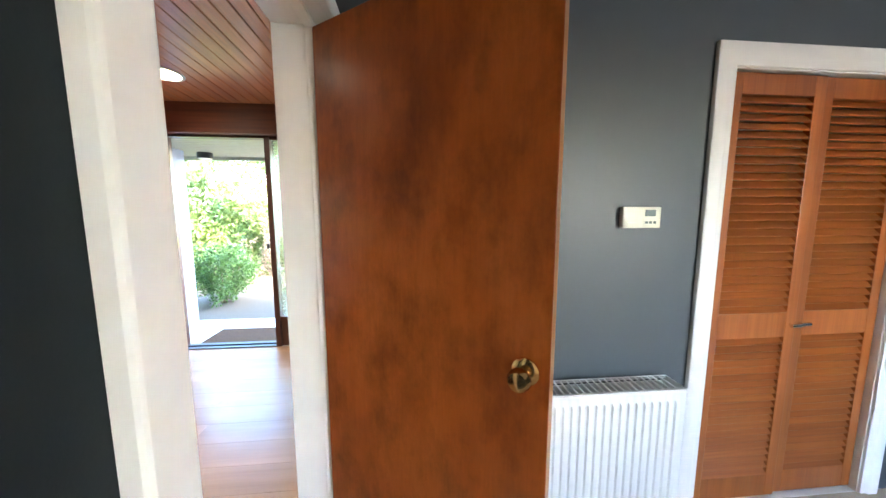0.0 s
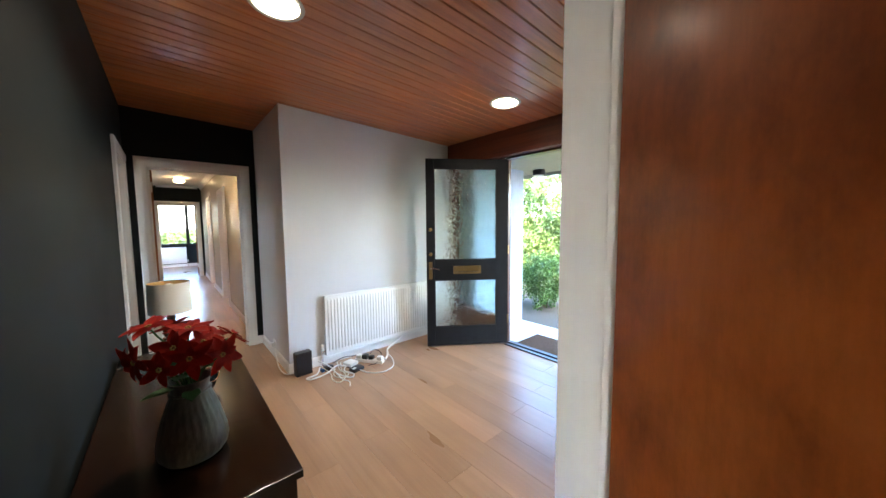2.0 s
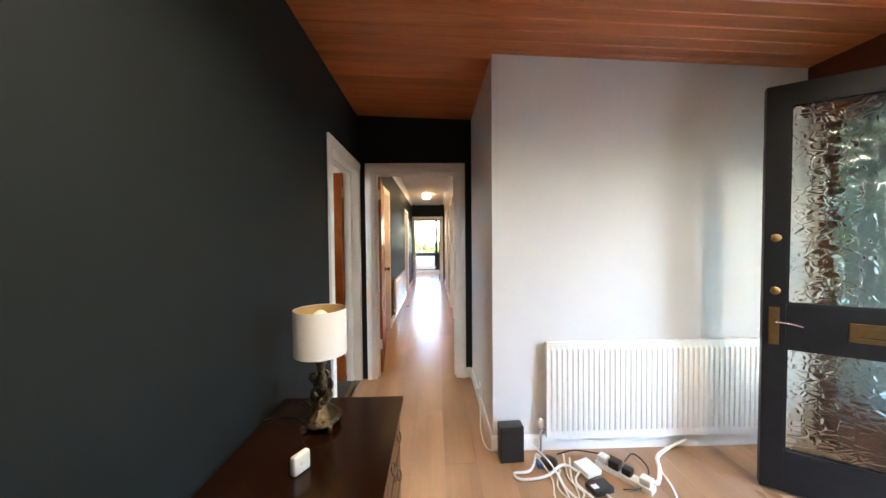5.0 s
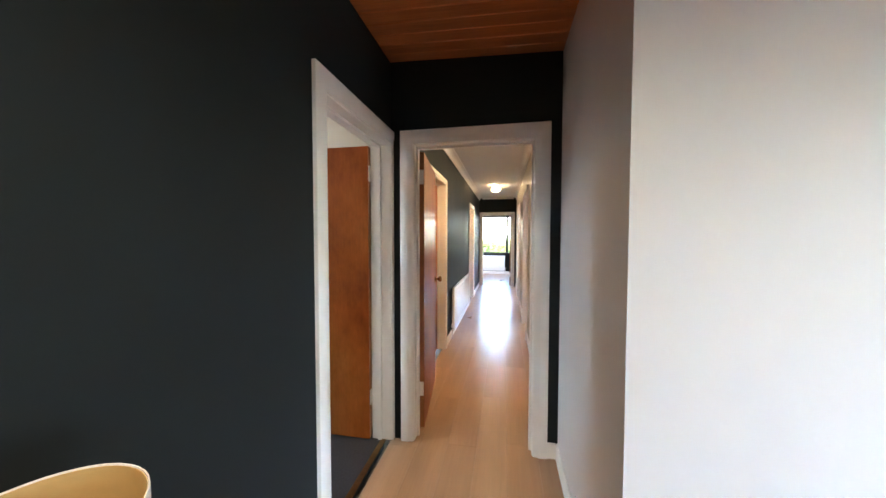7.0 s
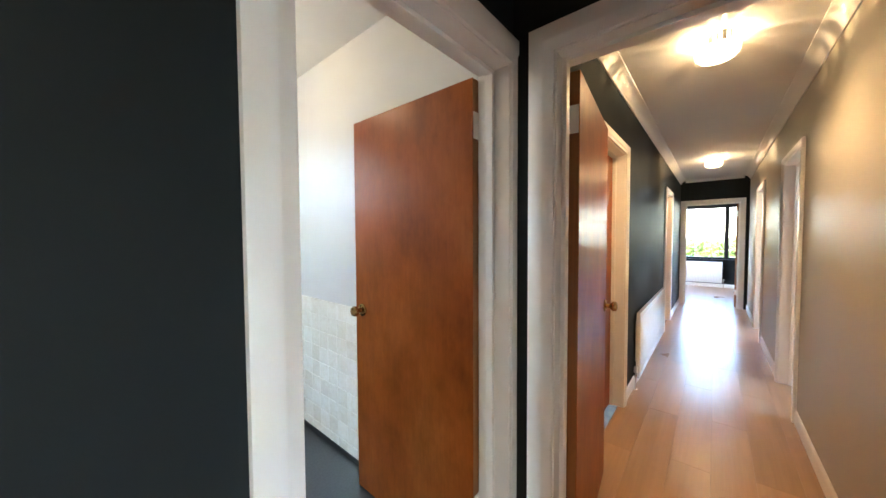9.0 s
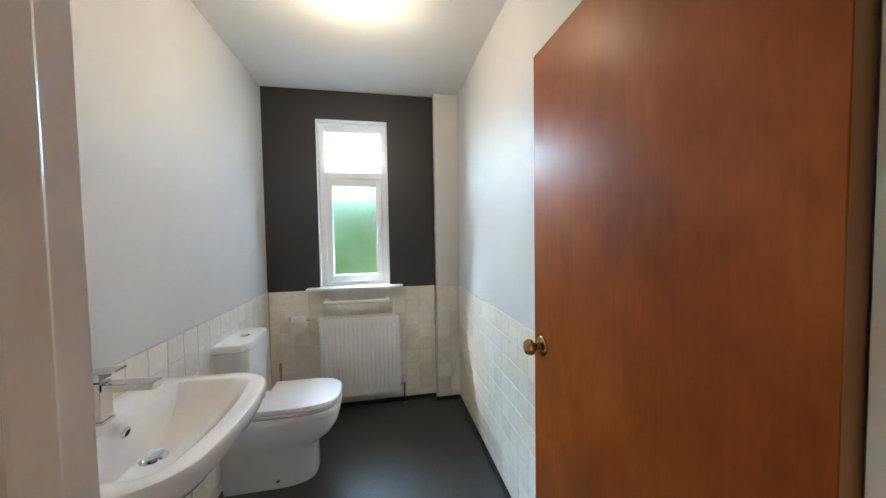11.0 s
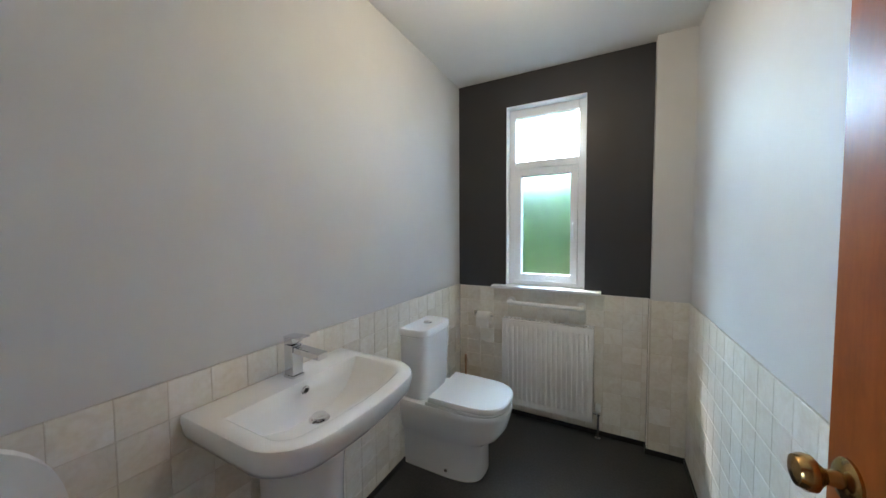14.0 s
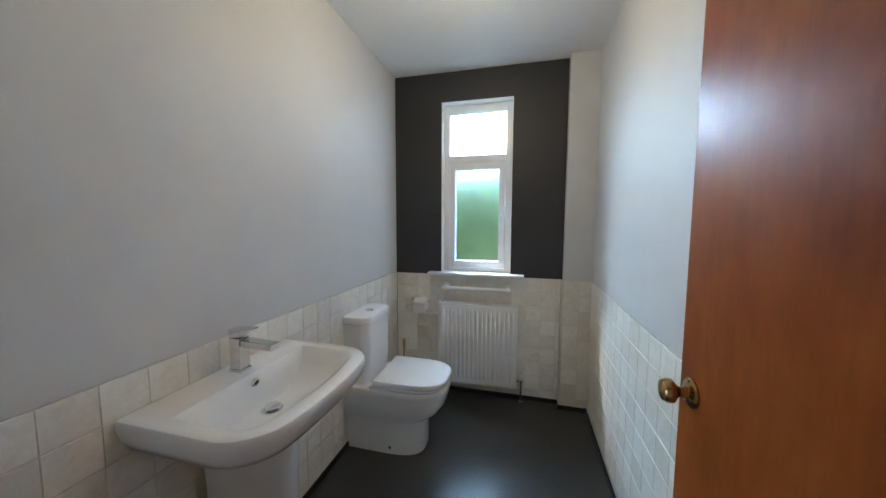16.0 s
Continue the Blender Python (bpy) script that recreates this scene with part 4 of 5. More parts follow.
t = thing("toilet", "white ceramic close-coupled toilet with its lid down", "toilet", pose(-1.955, -1.325, 0.001))
pan = loft([(d_shape(0, -0.462, 0.140, squareness=3.2), 0.0), (d_shape(0, -0.462, 0.139, squareness=3.2), 0.12), (d_shape(0, -0.465, 0.140, squareness=3.1), 0.185), (d_shape(0, -0.492, 0.148, squareness=3.0), 0.212), (d_shape(0, -0.545, 0.164, squareness=2.9), 0.245), (d_shape(0, -0.582, 0.176, squareness=2.8), 0.30), (d_shape(0, -0.600, 0.183, squareness=2.8), 0.37), (d_shape(0, -0.602, 0.184, squareness=2.8), 0.395), (d_shape(-0.004, -0.596, 0.180, squareness=2.8), 0.404)])
pan = part("pan", pan, CERAMIC, t, "white ceramic pan", True)
part("bolt_cap", lathe(bmesh.new(), [(0.010, 0), (0.009, 0.004), (0.001, 0.006)], 12, (-0.28, 0.150, 0.05), 1), CHROME, pan, "chrome fixing cap", True)
part("seat", loft([(d_shape(-0.170, -0.592, 0.178), 0.405), (d_shape(-0.168, -0.597, 0.182), 0.410), (d_shape(-0.168, -0.597, 0.182), 0.420), (d_shape(-0.170, -0.594, 0.180), 0.424)]), CERAMIC, t, "white seat ring", True)
part("lid", loft([(d_shape(-0.190, -0.596, 0.180, squareness=3.0), 0.4265), (d_shape(-0.187, -0.602, 0.185, squareness=3.0), 0.431), (d_shape(-0.187, -0.602, 0.185, squareness=3.0), 0.450), (d_shape(-0.190, -0.596, 0.181, squareness=3.0), 0.457), (d_shape(-0.202, -0.580, 0.168, squareness=3.0), 0.460)]), CERAMIC, t, "closed white seat lid", True)


def soft_rect(x0, x1, hw, r, n=6):
    pts = [(x0, -hw)]
    for cx, cy, a0 in ((x1 + r, -hw + r, -90), (x1 + r, hw - r, 0)):
        for i in range(n + 1):
            a = radians(a0 + 90 * i / n)
            pts.append((cx - r * math.cos(a), cy + r * math.sin(a)))
    pts.append((x0, hw))
    return pts


part("cistern", loft([(soft_rect(0, -0.142, 0.150, 0.05), 0.402), (soft_rect(0, -0.150, 0.156, 0.05), 0.45), (soft_rect(0, -0.158, 0.166, 0.055), 0.768)]), CERAMIC, t, "white ceramic cistern", True)
lidc = part("cistern_lid", loft([(soft_rect(0, -0.158, 0.166, 0.055), 0.7705), (soft_rect(0, -0.165, 0.173, 0.058), 0.775), (soft_rect(0, -0.165, 0.173, 0.058), 0.802), (soft_rect(0, -0.159, 0.168, 0.056), 0.812), (soft_rect(0, -0.142, 0.150, 0.05), 0.815)]), CERAMIC, t, "white cistern lid", True)
part("flush_button", lathe(bmesh.new(), [(0.026, 0.8145), (0.026, 0.819), (0.022, 0.821), (0.001, 0.8215)], 24, (-0.085, 0, 0)), CHROME, lidc, "chrome flush button", True)

# basin on its pedestal: the rim runs into a scooped bowl
b = thing("wash_basin", "white ceramic wash basin on a pedestal", "wash basin", pose(-1.953, -0.395, 0))


def basin_outline(x0, x1, hw, bow, n=8, r=0.11):
    pts = [(x0, -hw)]
    for cy, a0 in ((-hw + r, -90), (hw - r, 0)):
        for i in range(n + 1):
            a = radians(a0 + 90 * i / n)
            pts.append((x1 + r - r * math.cos(a), cy + r * math.sin(a)))
    pts.append((x0, hw))
    mid = []
    for k, (px, py) in enumerate(pts):
        if k == n + 2:
            q = pts[k - 1]
            mid += [(q[0], q[1] + (py - q[1]) * f / 6) for f in range(1, 6)]
        mid.append((px, py))
    return [(px - bow * (1 - (py / hw) ** 2) * min(1.0, (x0 - px) / 0.2), py) for px, py in mid]


outer = [(basin_outline(-0.01, -0.22, 0.15, 0.03, r=0.08), 0.705), (basin_outline(-0.006, -0.31, 0.225, 0.035, r=0.10), 0.722), (basin_outline(-0.003, -0.378, 0.276, 0.038), 0.750), (basin_outline(0, -0.409, 0.298, 0.04), 0.790), (basin_outline(0, -0.418, 0.305, 0.04), 0.835), (basin_outline(0, -0.414, 0.302, 0.04), 0.846), (basin_outline(-0.004, -0.405, 0.296, 0.039), 0.850)]
inner = [(basin_outline(-0.128, -0.372, 0.258, 0.036, r=0.05), 0.849), (basin_outline(-0.134, -0.362, 0.250, 0.035, r=0.05), 0.842), (basin_outline(-0.142, -0.330, 0.225, 0.03, r=0.05), 0.800), (basin_outline(-0.150, -0.285, 0.175, 0.022, r=0.05), 0.755), (basin_outline(-0.165, -0.235, 0.090, 0.01, r=0.03), 0.733)]
bm = bmesh.new()
skin(bm, [[bm.verts.new((x, y, z)) for x, y in pts] for pts, z in outer + inner])
bowl = part("bowl", bm, CERAMIC, b, "white ceramic basin with a scooped bowl", True)
part("waste", lathe(bmesh.new(), [(0.034, 0.734), (0.034, 0.7365), (0.026, 0.738), (0.022, 0.7345), (0.001, 0.7345)], 24, (-0.205, 0, 0)), CHROME, bowl, "chrome waste", True)
part("plug", lathe(bmesh.new(), [(0.010, 0.735), (0.010, 0.744), (0.024, 0.745), (0.023, 0.749), (0.001, 0.751)], 20, (-0.205, 0, 0)), CHROME, bowl, "chrome click plug", True)
bm = lathe(bmesh.new(), [(0.016, 0), (0.016, -0.004), (0.010, -0.006), (0.009, -0.002), (0.001, -0.002)], 20, (0, 0, 0), 0)
part("overflow", bm, CHROME, bowl, "chrome overflow ring", True, pose(-0.1375, 0.0, 0.818, 0, -10, 0))
# solid black disc puts the shade of the overflow's inside into colour
part("overflow_shade", lathe(bmesh.new(), [(0.0092, -0.0025), (0.0088, -0.0045), (0.001, -0.0046)], 18, (0, 0, 0), 0), BLACK, bowl, "black disc for the shade inside the overflow", True, pose(-0.1375, 0.0, 0.818, 0, -10, 0))
bm = bmesh.new()
loops = []
for z, rx, ry in ((0.0, 0.205, 0.118), (0.03, 0.20, 0.112), (0.25, 0.192, 0.100), (0.50, 0.195, 0.102), (0.715, 0.205, 0.115)):
    loops.append([bm.verts.new((-0.09 - rx * math.cos(a), ry * math.sin(a), z + 0.001)) for a in (radians(-90 + 15 * i) for i in range(13))] + [bm.verts.new((-0.03, ry, z + 0.001)), bm.verts.new((-0.03, -ry, z + 0.001))])
skin(bm, loops)
part("pedestal", bm, CERAMIC, b, "white ceramic pedestal", True)

tp = thing("basin_tap", "square chrome mixer tap on the basin rim", "tap", pose(-2.022, -0.405, 0.850))
part("tap_body", boxes((-0.025, 0.025, -0.024, 0.024, 0, 0.010), (-0.022, 0.022, -0.021, 0.021, 0.010, 0.118), bevel=0.002), CHROME, tp)
part("spout", boxes((-0.145, -0.0215, -0.020, 0.020, 0.092, 0.114), bevel=0.002), CHROME, tp, m=pose(0, 0, 0.0, 0, -2, 0))
part("lever", boxes((-0.062, 0.024, -0.022, 0.022, 0.014, 0.021), (-0.022, 0.022, -0.021, 0.021, -0.006, 0.014), bevel=0.0018), CHROME, tp, "flat chrome lever", m=pose(0, 0, 0.128, 0, 4, 0))

h = thing("toilet_roll_holder", "chrome toilet roll holder with a white roll", "roll holder", pose(-2.10, -2.0, 0.735))
bm = boxes((-0.02, 0.02, 0.010, 0.016, -0.02, 0.02), bevel=0.002)
tube(bm, [(0, 0.014, 0), (0, 0.05, 0), (-0.012, 0.062, 0), (-0.15, 0.062, 0)], 0.006, 8)
part("arm", bm, CHROME, h, "", True)
bm = lathe(bmesh.new(), [(0.018, -0.130), (0.044, -0.130), (0.045, -0.126), (0.045, -0.032), (0.044, -0.028), (0.018, -0.028)], 28, (0, 0.062, -0.014), 0)
cub(bm, -0.129, -0.029, 0.1045, 0.106, -0.085, -0.014)
part("roll", bm, PAPER, h, "white paper roll", True)

g = thing("grab_rail", "white plastic grab rail below the toilet window", "grab rail", pose(-2.615, -1.992, 0.855))
bm = bmesh.new()
tube(bm, curve_pts([(-0.24, 0.004, 0), (-0.24, 0.04, 0), (-0.225, 0.06, 0), (0, 0.062, 0), (0.225, 0.06, 0), (0.24, 0.04, 0), (0.24, 0.004, 0)], 4), 0.015, 12)
part("rail", bm, WHITE_PLASTIC, g, "", True)
for x in (-0.24, 0.24):
    part("flange", lathe(bmesh.new(), [(0.032, 0.001), (0.032, 0.008), (0.02, 0.013)], 20, (x, 0, 0), 1), WHITE_PLASTIC, g, "", True)

tb = thing("toilet_brush", "toilet brush with a pale wooden handle in the corner", "toilet brush", pose(-2.06, -1.86, 0.001))
part("holder", lathe(bmesh.new(), [(0.045, 0), (0.05, 0.01), (0.048, 0.12), (0.04, 0.13), (0.02, 0.13)], 20), WHITE_PLASTIC, tb, "white holder", True)
part("brush_handle", lathe(bmesh.new(), [(0.008, 0.12), (0.008, 0.36), (0.011, 0.40), (0.009, 0.44), (0.001, 0.445)], 12), OAK, tb, "pale wooden handle", True)

bd = thing("folded_board", "white rounded board with green print leaning in the corner", "board", pose(-1.966, 0.345, 0.002, 0, -1.6, 0))
bm = bmesh.new()
out = [(-0.0, 0), (-0.0, 0.985), (-0.06, 0.985)]
out += [(-0.06 - 0.145 * math.sin(radians(9 * i)), 0.80 + 0.185 * math.cos(radians(9 * i))) for i in range(1, 11)]
out += [(-0.215, 0.5), (-0.22, 0.0)]
skin(bm, [[bm.verts.new((x, y, z)) for y, z in out] for x in (-0.03, -0.06)])
bmesh.ops.bevel(bm, geom=[e for e in bm.edges if len(e.link_faces) == 2 and e.calc_face_angle(0) > 1.2], offset=0.006, segments=2, affect="EDGES")
part("panel", bm, WHITE_PLASTIC, bd, "", True)
bm = bmesh.new()
tube(bm, curve_pts([(-0.0615, -0.10, 0.80), (-0.0615, -0.13, 0.825), (-0.0615, -0.16, 0.83), (-0.0615, -0.185, 0.81)], 5), [0.002 + 0.006 * math.sin(math.pi * i / 15) for i in range(16)], 6)
part("print_mark", bm, GREEN_PLASTIC, bd, "green printed stroke")
part("print_mark", boxes((-0.0625, -0.060, -0.09, -0.02, 0.905, 0.915)), GREY_SCREEN, bd, "grey printed bar")

# ---- first room things ----
th = thing("thermostat", "cream plastic heating programmer on the charcoal wall", "thermostat", pose(1.74, 1.575, 1.335))
part("case", boxes((0, 0.165, -0.028, -0.002, 0, 0.086), bevel=0.005), CREAM_PLASTIC, th, "", True)
part("screen", boxes((0.095, 0.140, -0.0305, -0.0275, 0.048, 0.074), bevel=0.001), GREY_SCREEN, th, "grey display")
part("flap", boxes((0.088, 0.152, -0.0295, -0.0275, 0.010, 0.040), bevel=0.001), CREAM_PLASTIC, th)
for k in range(3):
    part("button", boxes((0.095 + 0.018 * k, 0.107 + 0.018 * k, -0.032, -0.0293, 0.018, 0.028), bevel=0.001), GREY_SCREEN, th)
part("button", boxes((0.02, 0.06, -0.030, -0.0275, 0.014, 0.024), bevel=0.001), CREAM_PLASTIC, th)

# ---- hall things ----
sb = thing("sideboard", "long low dark polished wooden sideboard against the charcoal wall", "sideboard", pose(0, 0, 0))
SX0, SX1, SY0, SY1, SZ = -1.818, -0.207, 0.52, 1.068, 0.61
part("top", boxes((SX0, SX1, SY0, SY1, SZ - 0.026, SZ), bevel=0.002), DARKWOOD, sb, "dark polished top")
part("carcass", boxes((SX0 + 0.015, SX0 + 0.035, SY0, SY1 - 0.035, 0.07, SZ - 0.027), (SX1 - 0.035, SX1 - 0.015, SY0, SY1 - 0.035, 0.07, SZ - 0.027), (SX0 + 0.035, SX1 - 0.035, SY0, SY0 + 0.012, 0.07, SZ - 0.027), (SX0 + 0.035, SX1 - 0.035, SY0 + 0.012, SY1 - 0.035, 0.07, 0.09), (SX0 + 0.035, SX1 - 0.035, SY0 + 0.012, SY1 - 0.04, SZ - 0.045, SZ - 0.027)), DARKWOOD, sb, "dark wooden carcass")
part("plinth", boxes((SX0 + 0.05, SX1 - 0.05, SY0 + 0.02, SY1 - 0.08, 0.0, 0.07)), DARKWOOD, sb)
n = 4
for c in range(n):
    a = SX0 + 0.018 + c * (SX1 - SX0 - 0.036) / n
    e = a + (SX1 - SX0 - 0.036) / n
    for z0, z1 in ((0.075, 0.235), (0.24, 0.40), (0.405, SZ - 0.030)):
        dr = part("drawer", boxes((a + 0.003, e - 0.003, SY1 - 0.035, SY1 - 0.015, z0 + 0.003, z1 - 0.003), bevel=0.003), DARKWOOD, sb)
        for hx in (a + 0.10, e - 0.10):
            bm = boxes((hx - 0.012, hx + 0.012, SY1 - 0.015, SY1 - 0.012, (z0 + z1) / 2 - 0.008, (z0 + z1) / 2 + 0.012), bevel=0.001)
            tube(bm, curve_pts([(hx - 0.028, SY1 - 0.010, (z0 + z1) / 2 + 0.004), (hx - 0.02, SY1 - 0.004, (z0 + z1) / 2 - 0.014), (hx, SY1 - 0.002, (z0 + z1) / 2 - 0.02), (hx + 0.02, SY1 - 0.004, (z0 + z1) / 2 - 0.014), (hx + 0.028, SY1 - 0.010, (z0 + z1) / 2 + 0.004)], 3), 0.003, 6)
            part("drop_handle", bm, BRONZE, dr, "dark metal drop handle", True)

tl = thing("table_lamp", "ornate bronze table lamp with a cream drum shade, unlit", "table lamp", pose(-1.60, 0.768, SZ))
bm = bmesh.new()
skin(bm, [[bm.verts.new((r * (1 + q * math.cos(14 * a)) * math.cos(a), 0.86 * r * (1 + q * math.cos(14 * a)) * math.sin(a), z)) for a in (2 * math.pi * i / 64 for i in range(112))] for r, z, q in ((0.070, 0.022, 0.02), (0.082, 0.026, 0.02), (0.085, 0.032, 0.02), (0.081, 0.039, 0.02), (0.072, 0.043, 0.0), (0.070, 0.049, 0.03), (0.058, 0.057, 0.035), (0.046, 0.066, 0.02), (0.036, 0.079, 0.03), (0.028, 0.088, 0.0))])
part("foot_plate", bm, BRONZE, tl, "scalloped domed bronze foot", True)
for k in range(4):
    a = radians(45 + 90 * k)
    c, s = math.cos(a), 0.86 * math.sin(a)
    bm = bmesh.new()
    tube(bm, curve_pts([(0.058 * c, 0.058 * s, 0.030), (0.080 * c, 0.080 * s, 0.024), (0.086 * c, 0.086 * s, 0.010), (0.074 * c, 0.074 * s, 0.002)], 4), [0.011] * 6 + [0.007] * 7, 8)
    part("foot", bm, BRONZE, tl, "", True)
bm = lathe(bmesh.new(), [(0.024, 0.086), (0.028, 0.098), (0.022, 0.112), (0.026, 0.135), (0.022, 0.158), (0.025, 0.178), (0.018, 0.196), (0.012, 0.208), (0.014, 0.222), (0.020, 0.246), (0.022, 0.258), (0.015, 0.266), (0.012, 0.284)], 18)
stem = part("stem", bm, BRONZE, tl, "cast bronze ornamental stem", True)
for k in range(11):
    a, z = 2.4 * k, 0.088 + 0.010 * k
    c, s = math.cos(a), math.sin(a)
    bm = bmesh.new()
    tube(bm, curve_pts([(0.014 * c, 0.014 * s, z - 0.010), (0.034 * c, 0.034 * s, z - 0.002), (0.038 * c, 0.038 * s, z + 0.014), (0.030 * c - 0.008 * s, 0.030 * s + 0.008 * c, z + 0.026), (0.018 * c - 0.012 * s, 0.018 * s + 0.012 * c, z + 0.018)], 3), [0.008, 0.010, 0.011, 0.010, 0.009, 0.008, 0.008, 0.007, 0.007, 0.006, 0.006, 0.005, 0.004], 7)
    part("scroll", bm, BRONZE, stem, "", True)
bm = bmesh.new()
skin(bm, [ring(bm, Vector((0, 0, z)), Vector((1, 0, 0)), Vector((0, 1, 0)), r, 40) for r, z in ((0.0985, 0.462), (0.1005, 0.288), (0.0990, 0.288), (0.0970, 0.462), (0.0985, 0.462))], caps=False)
shade = part("shade", bm, SHADE, tl, "cream fabric drum shade", True)
bm = bmesh.new()
skin(bm, [ring(bm, Vector((0, 0, z)), Vector((1, 0, 0)), Vector((0, 1, 0)), r, 40) for r, z in ((0.0966, 0.460), (0.0986, 0.290), (0.0978, 0.290), (0.0958, 0.460), (0.0966, 0.460))], caps=False)
part("lining", bm, LINER, shade, "gold shade lining", True)
part("shade_ring", tube(bmesh.new(), [(-0.097, 0, 0.30), (0.097, 0, 0.30)], 0.002, 6), BRONZE, tl)
part("bulb", lathe(bmesh.new(), [(0.013, 0.28), (0.013, 0.31), (0.022, 0.34), (0.038, 0.385), (0.040, 0.41), (0.030, 0.44), (0.012, 0.455), (0.001, 0.458)], 20), WHITE_PLASTIC, tl, "white opal bulb", True)

part("cord", tube(bmesh.new(), curve_pts([(-0.03, -0.05, 0.03), (-0.075, -0.085, 0.05), (-0.10, -0.15, 0.03), (-0.06, -0.20, 0.006), (-0.03, -0.242, 0.006)], 5), 0.003, 6), BLACK, tl, "thin black lamp cord", True)

sx = thing("smart_sensor", "small white rounded plastic sensor box on the sideboard", "sensor", pose(-1.340, 0.79, SZ, 0, 0, 60))
part("case", boxes((-0.012, 0.012, -0.03, 0.03, 0.001, 0.062), bevel=0.008, seg=3), WHITE_PLASTIC, sx, "", True)
part("status_light", lathe(bmesh.new(), [(0.008, 0.012), (0.007, 0.0132), (0.001, 0.0134)], 14, (0, 0, 0.034), 0), CREAM_PLASTIC, sx, "", True)

ds = thing("glass_dish", "dark blue art-glass dish with a wavy rim", "glass dish", pose(-1.035, 0.862, SZ) @ Matrix.Diagonal((0.88, 0.88, 0.8, 1.0)))
bm = bmesh.new()
loops = []
for r, z, wv in ((0.035, 0.001, 0), (0.045, 0.004, 0), (0.062, 0.03, 0.003), (0.074, 0.062, 0.008), (0.082, 0.088, 0.014), (0.076, 0.090, 0.014), (0.066, 0.060, 0.008), (0.052, 0.03, 0.003), (0.030, 0.014, 0)):
    loops.append([bm.verts.new((r * (1 + 0.05 * math.sin(3 * a)) * math.cos(a), r * (1 + 0.05 * math.sin(3 * a)) * math.sin(a), z + wv * math.sin(4 * a + r * 30))) for a in (2 * math.pi * i / 40 for i in range(40))])
skin(bm, loops)
part("dish", bm, DISH, ds, "", True)
bm = bmesh.new()
tube(bm, [(0.083 * (1 + 0.05 * math.sin(3 * a)) * math.cos(a), 0.083 * (1 + 0.05 * math.sin(3 * a)) * math.sin(a), 0.089 + 0.014 * math.sin(4 * a + 2.4)) for a in (2 * math.pi * i / 48 for i in range(49))], 0.003, 6)
part("rim", bm, CHROME, ds, "clear glinting rim", True)

vs = thing("vase", "grey glazed stoneware vase with carved relief", "vase", pose(-0.540, 0.808, SZ))
bm = bmesh.new()
loops = []
for r, z in ((0.070, 0.0), (0.084, 0.004), (0.097, 0.022), (0.101, 0.045), (0.098, 0.072), (0.090, 0.108), (0.080, 0.145), (0.069, 0.182), (0.060, 0.208), (0.056, 0.222), (0.053, 0.236), (0.056, 0.252), (0.063, 0.268), (0.059, 0.269), (0.048, 0.244), (0.046, 0.19)):
    rib = 0.0020 if 0.03 < z < 0.205 else 0.0
    loops.append([bm.verts.new(((r + rib * math.sin(26 * a + 2.5 * math.sin(60 * z))) * math.cos(a), (r + rib * math.sin(26 * a + 2.5 * math.sin(60 * z))) * math.sin(a), z)) for a in (2 * math.pi * i / 130 for i in range(130))])
skin(bm, loops)
part("body", bm, VASE, vs, "", True)
part("neck_band", lathe(bmesh.new(), [(0.0555, 0.222), (0.0605, 0.2265), (0.0555, 0.231)], 40), VASE, vs, "", True)


def bloom(bm_p, bm_y, c, n_dir, size, rr):
    c, n_dir = Vector(c), Vector(n_dir).normalized()
    u = n_dir.orthogonal().normalized()
    v = n_dir.cross(u)
    for layer, (cnt, ln, lift) in enumerate(((6, 1.0, 0.10), (5, 0.72, 0.42))):
        for k in range(cnt):
            a = 2 * math.pi * (k + 0.5 * layer) / cnt + rr.uniform(-0.25, 0.25)
            d = u * math.cos(a) + v * math.sin(a)
            s = n_dir.cross(d)
            L = size * ln * rr.uniform(0.8, 1.12)
            wd = L * rr.uniform(0.22, 0.29)
            lf = lift + rr.uniform(-0.25, 0.15)
            rows = []
            for f, wf, h in ((0.06, 0.25, 0), (0.35, 0.95, lf * 0.35), (0.62, 0.85, lf * 0.5), (0.85, 0.45, lf * 0.42), (1.0, 0.03, lf * 0.25)):
                p = c + d * (L * f) + n_dir * (L * h)
                rows.append([bm_p.verts.new(p + s * wd * wf + n_dir * (0.10 * wd)), bm_p.verts.new(p - n_dir * (0.10 * wd)), bm_p.verts.new(p - s * wd * wf + n_dir * (0.10 * wd))])
            for p, q in zip(rows, rows[1:]):
                bm_p.faces.new((p[0], p[1], q[1], q[0]))
                bm_p.faces.new((p[1], p[2], q[2], q[1]))
    for k in range(6):
        a = k * 1.05
        p = c + (u * math.cos(a) + v * math.sin(a)) * 0.006 + n_dir * 0.004
        bmesh.ops.create_icosphere(bm_y, subdivisions=1, radius=0.0032, matrix=Matrix.Translation(p))


fl = thing("flower_bunch", "bunch of red artificial poinsettia flowers in the vase", "flowers", pose(-0.540, 0.808, SZ))
rr = random.Random(5)
HEADS = [(0.04, -0.09, 0.475, 0.15, -0.25, 1), (0.08, -0.125, 0.385, 0.45, -0.85, -0.1), (-0.065, 0.135, 0.372, -0.1, 0.6, 0.7), (0.11, 0.085, 0.36, 0.9, 0.45, 0.15), (0.02, 0.005, 0.445, 0.2, 0.0, 1), (-0.01, 0.06, 0.41, 0.2, 0.5, 0.8), (0.14, 0.0, 0.38, 1, -0.1, 0.3), (0.10, -0.035, 0.41, 0.7, -0.4, 0.6), (-0.08, -0.03, 0.44, -0.5, -0.2, 0.8), (0.06, 0.04, 0.40, 0.6, 0.3, 0.7), (0.12, -0.07, 0.36, 0.9, -0.5, 0.1)]
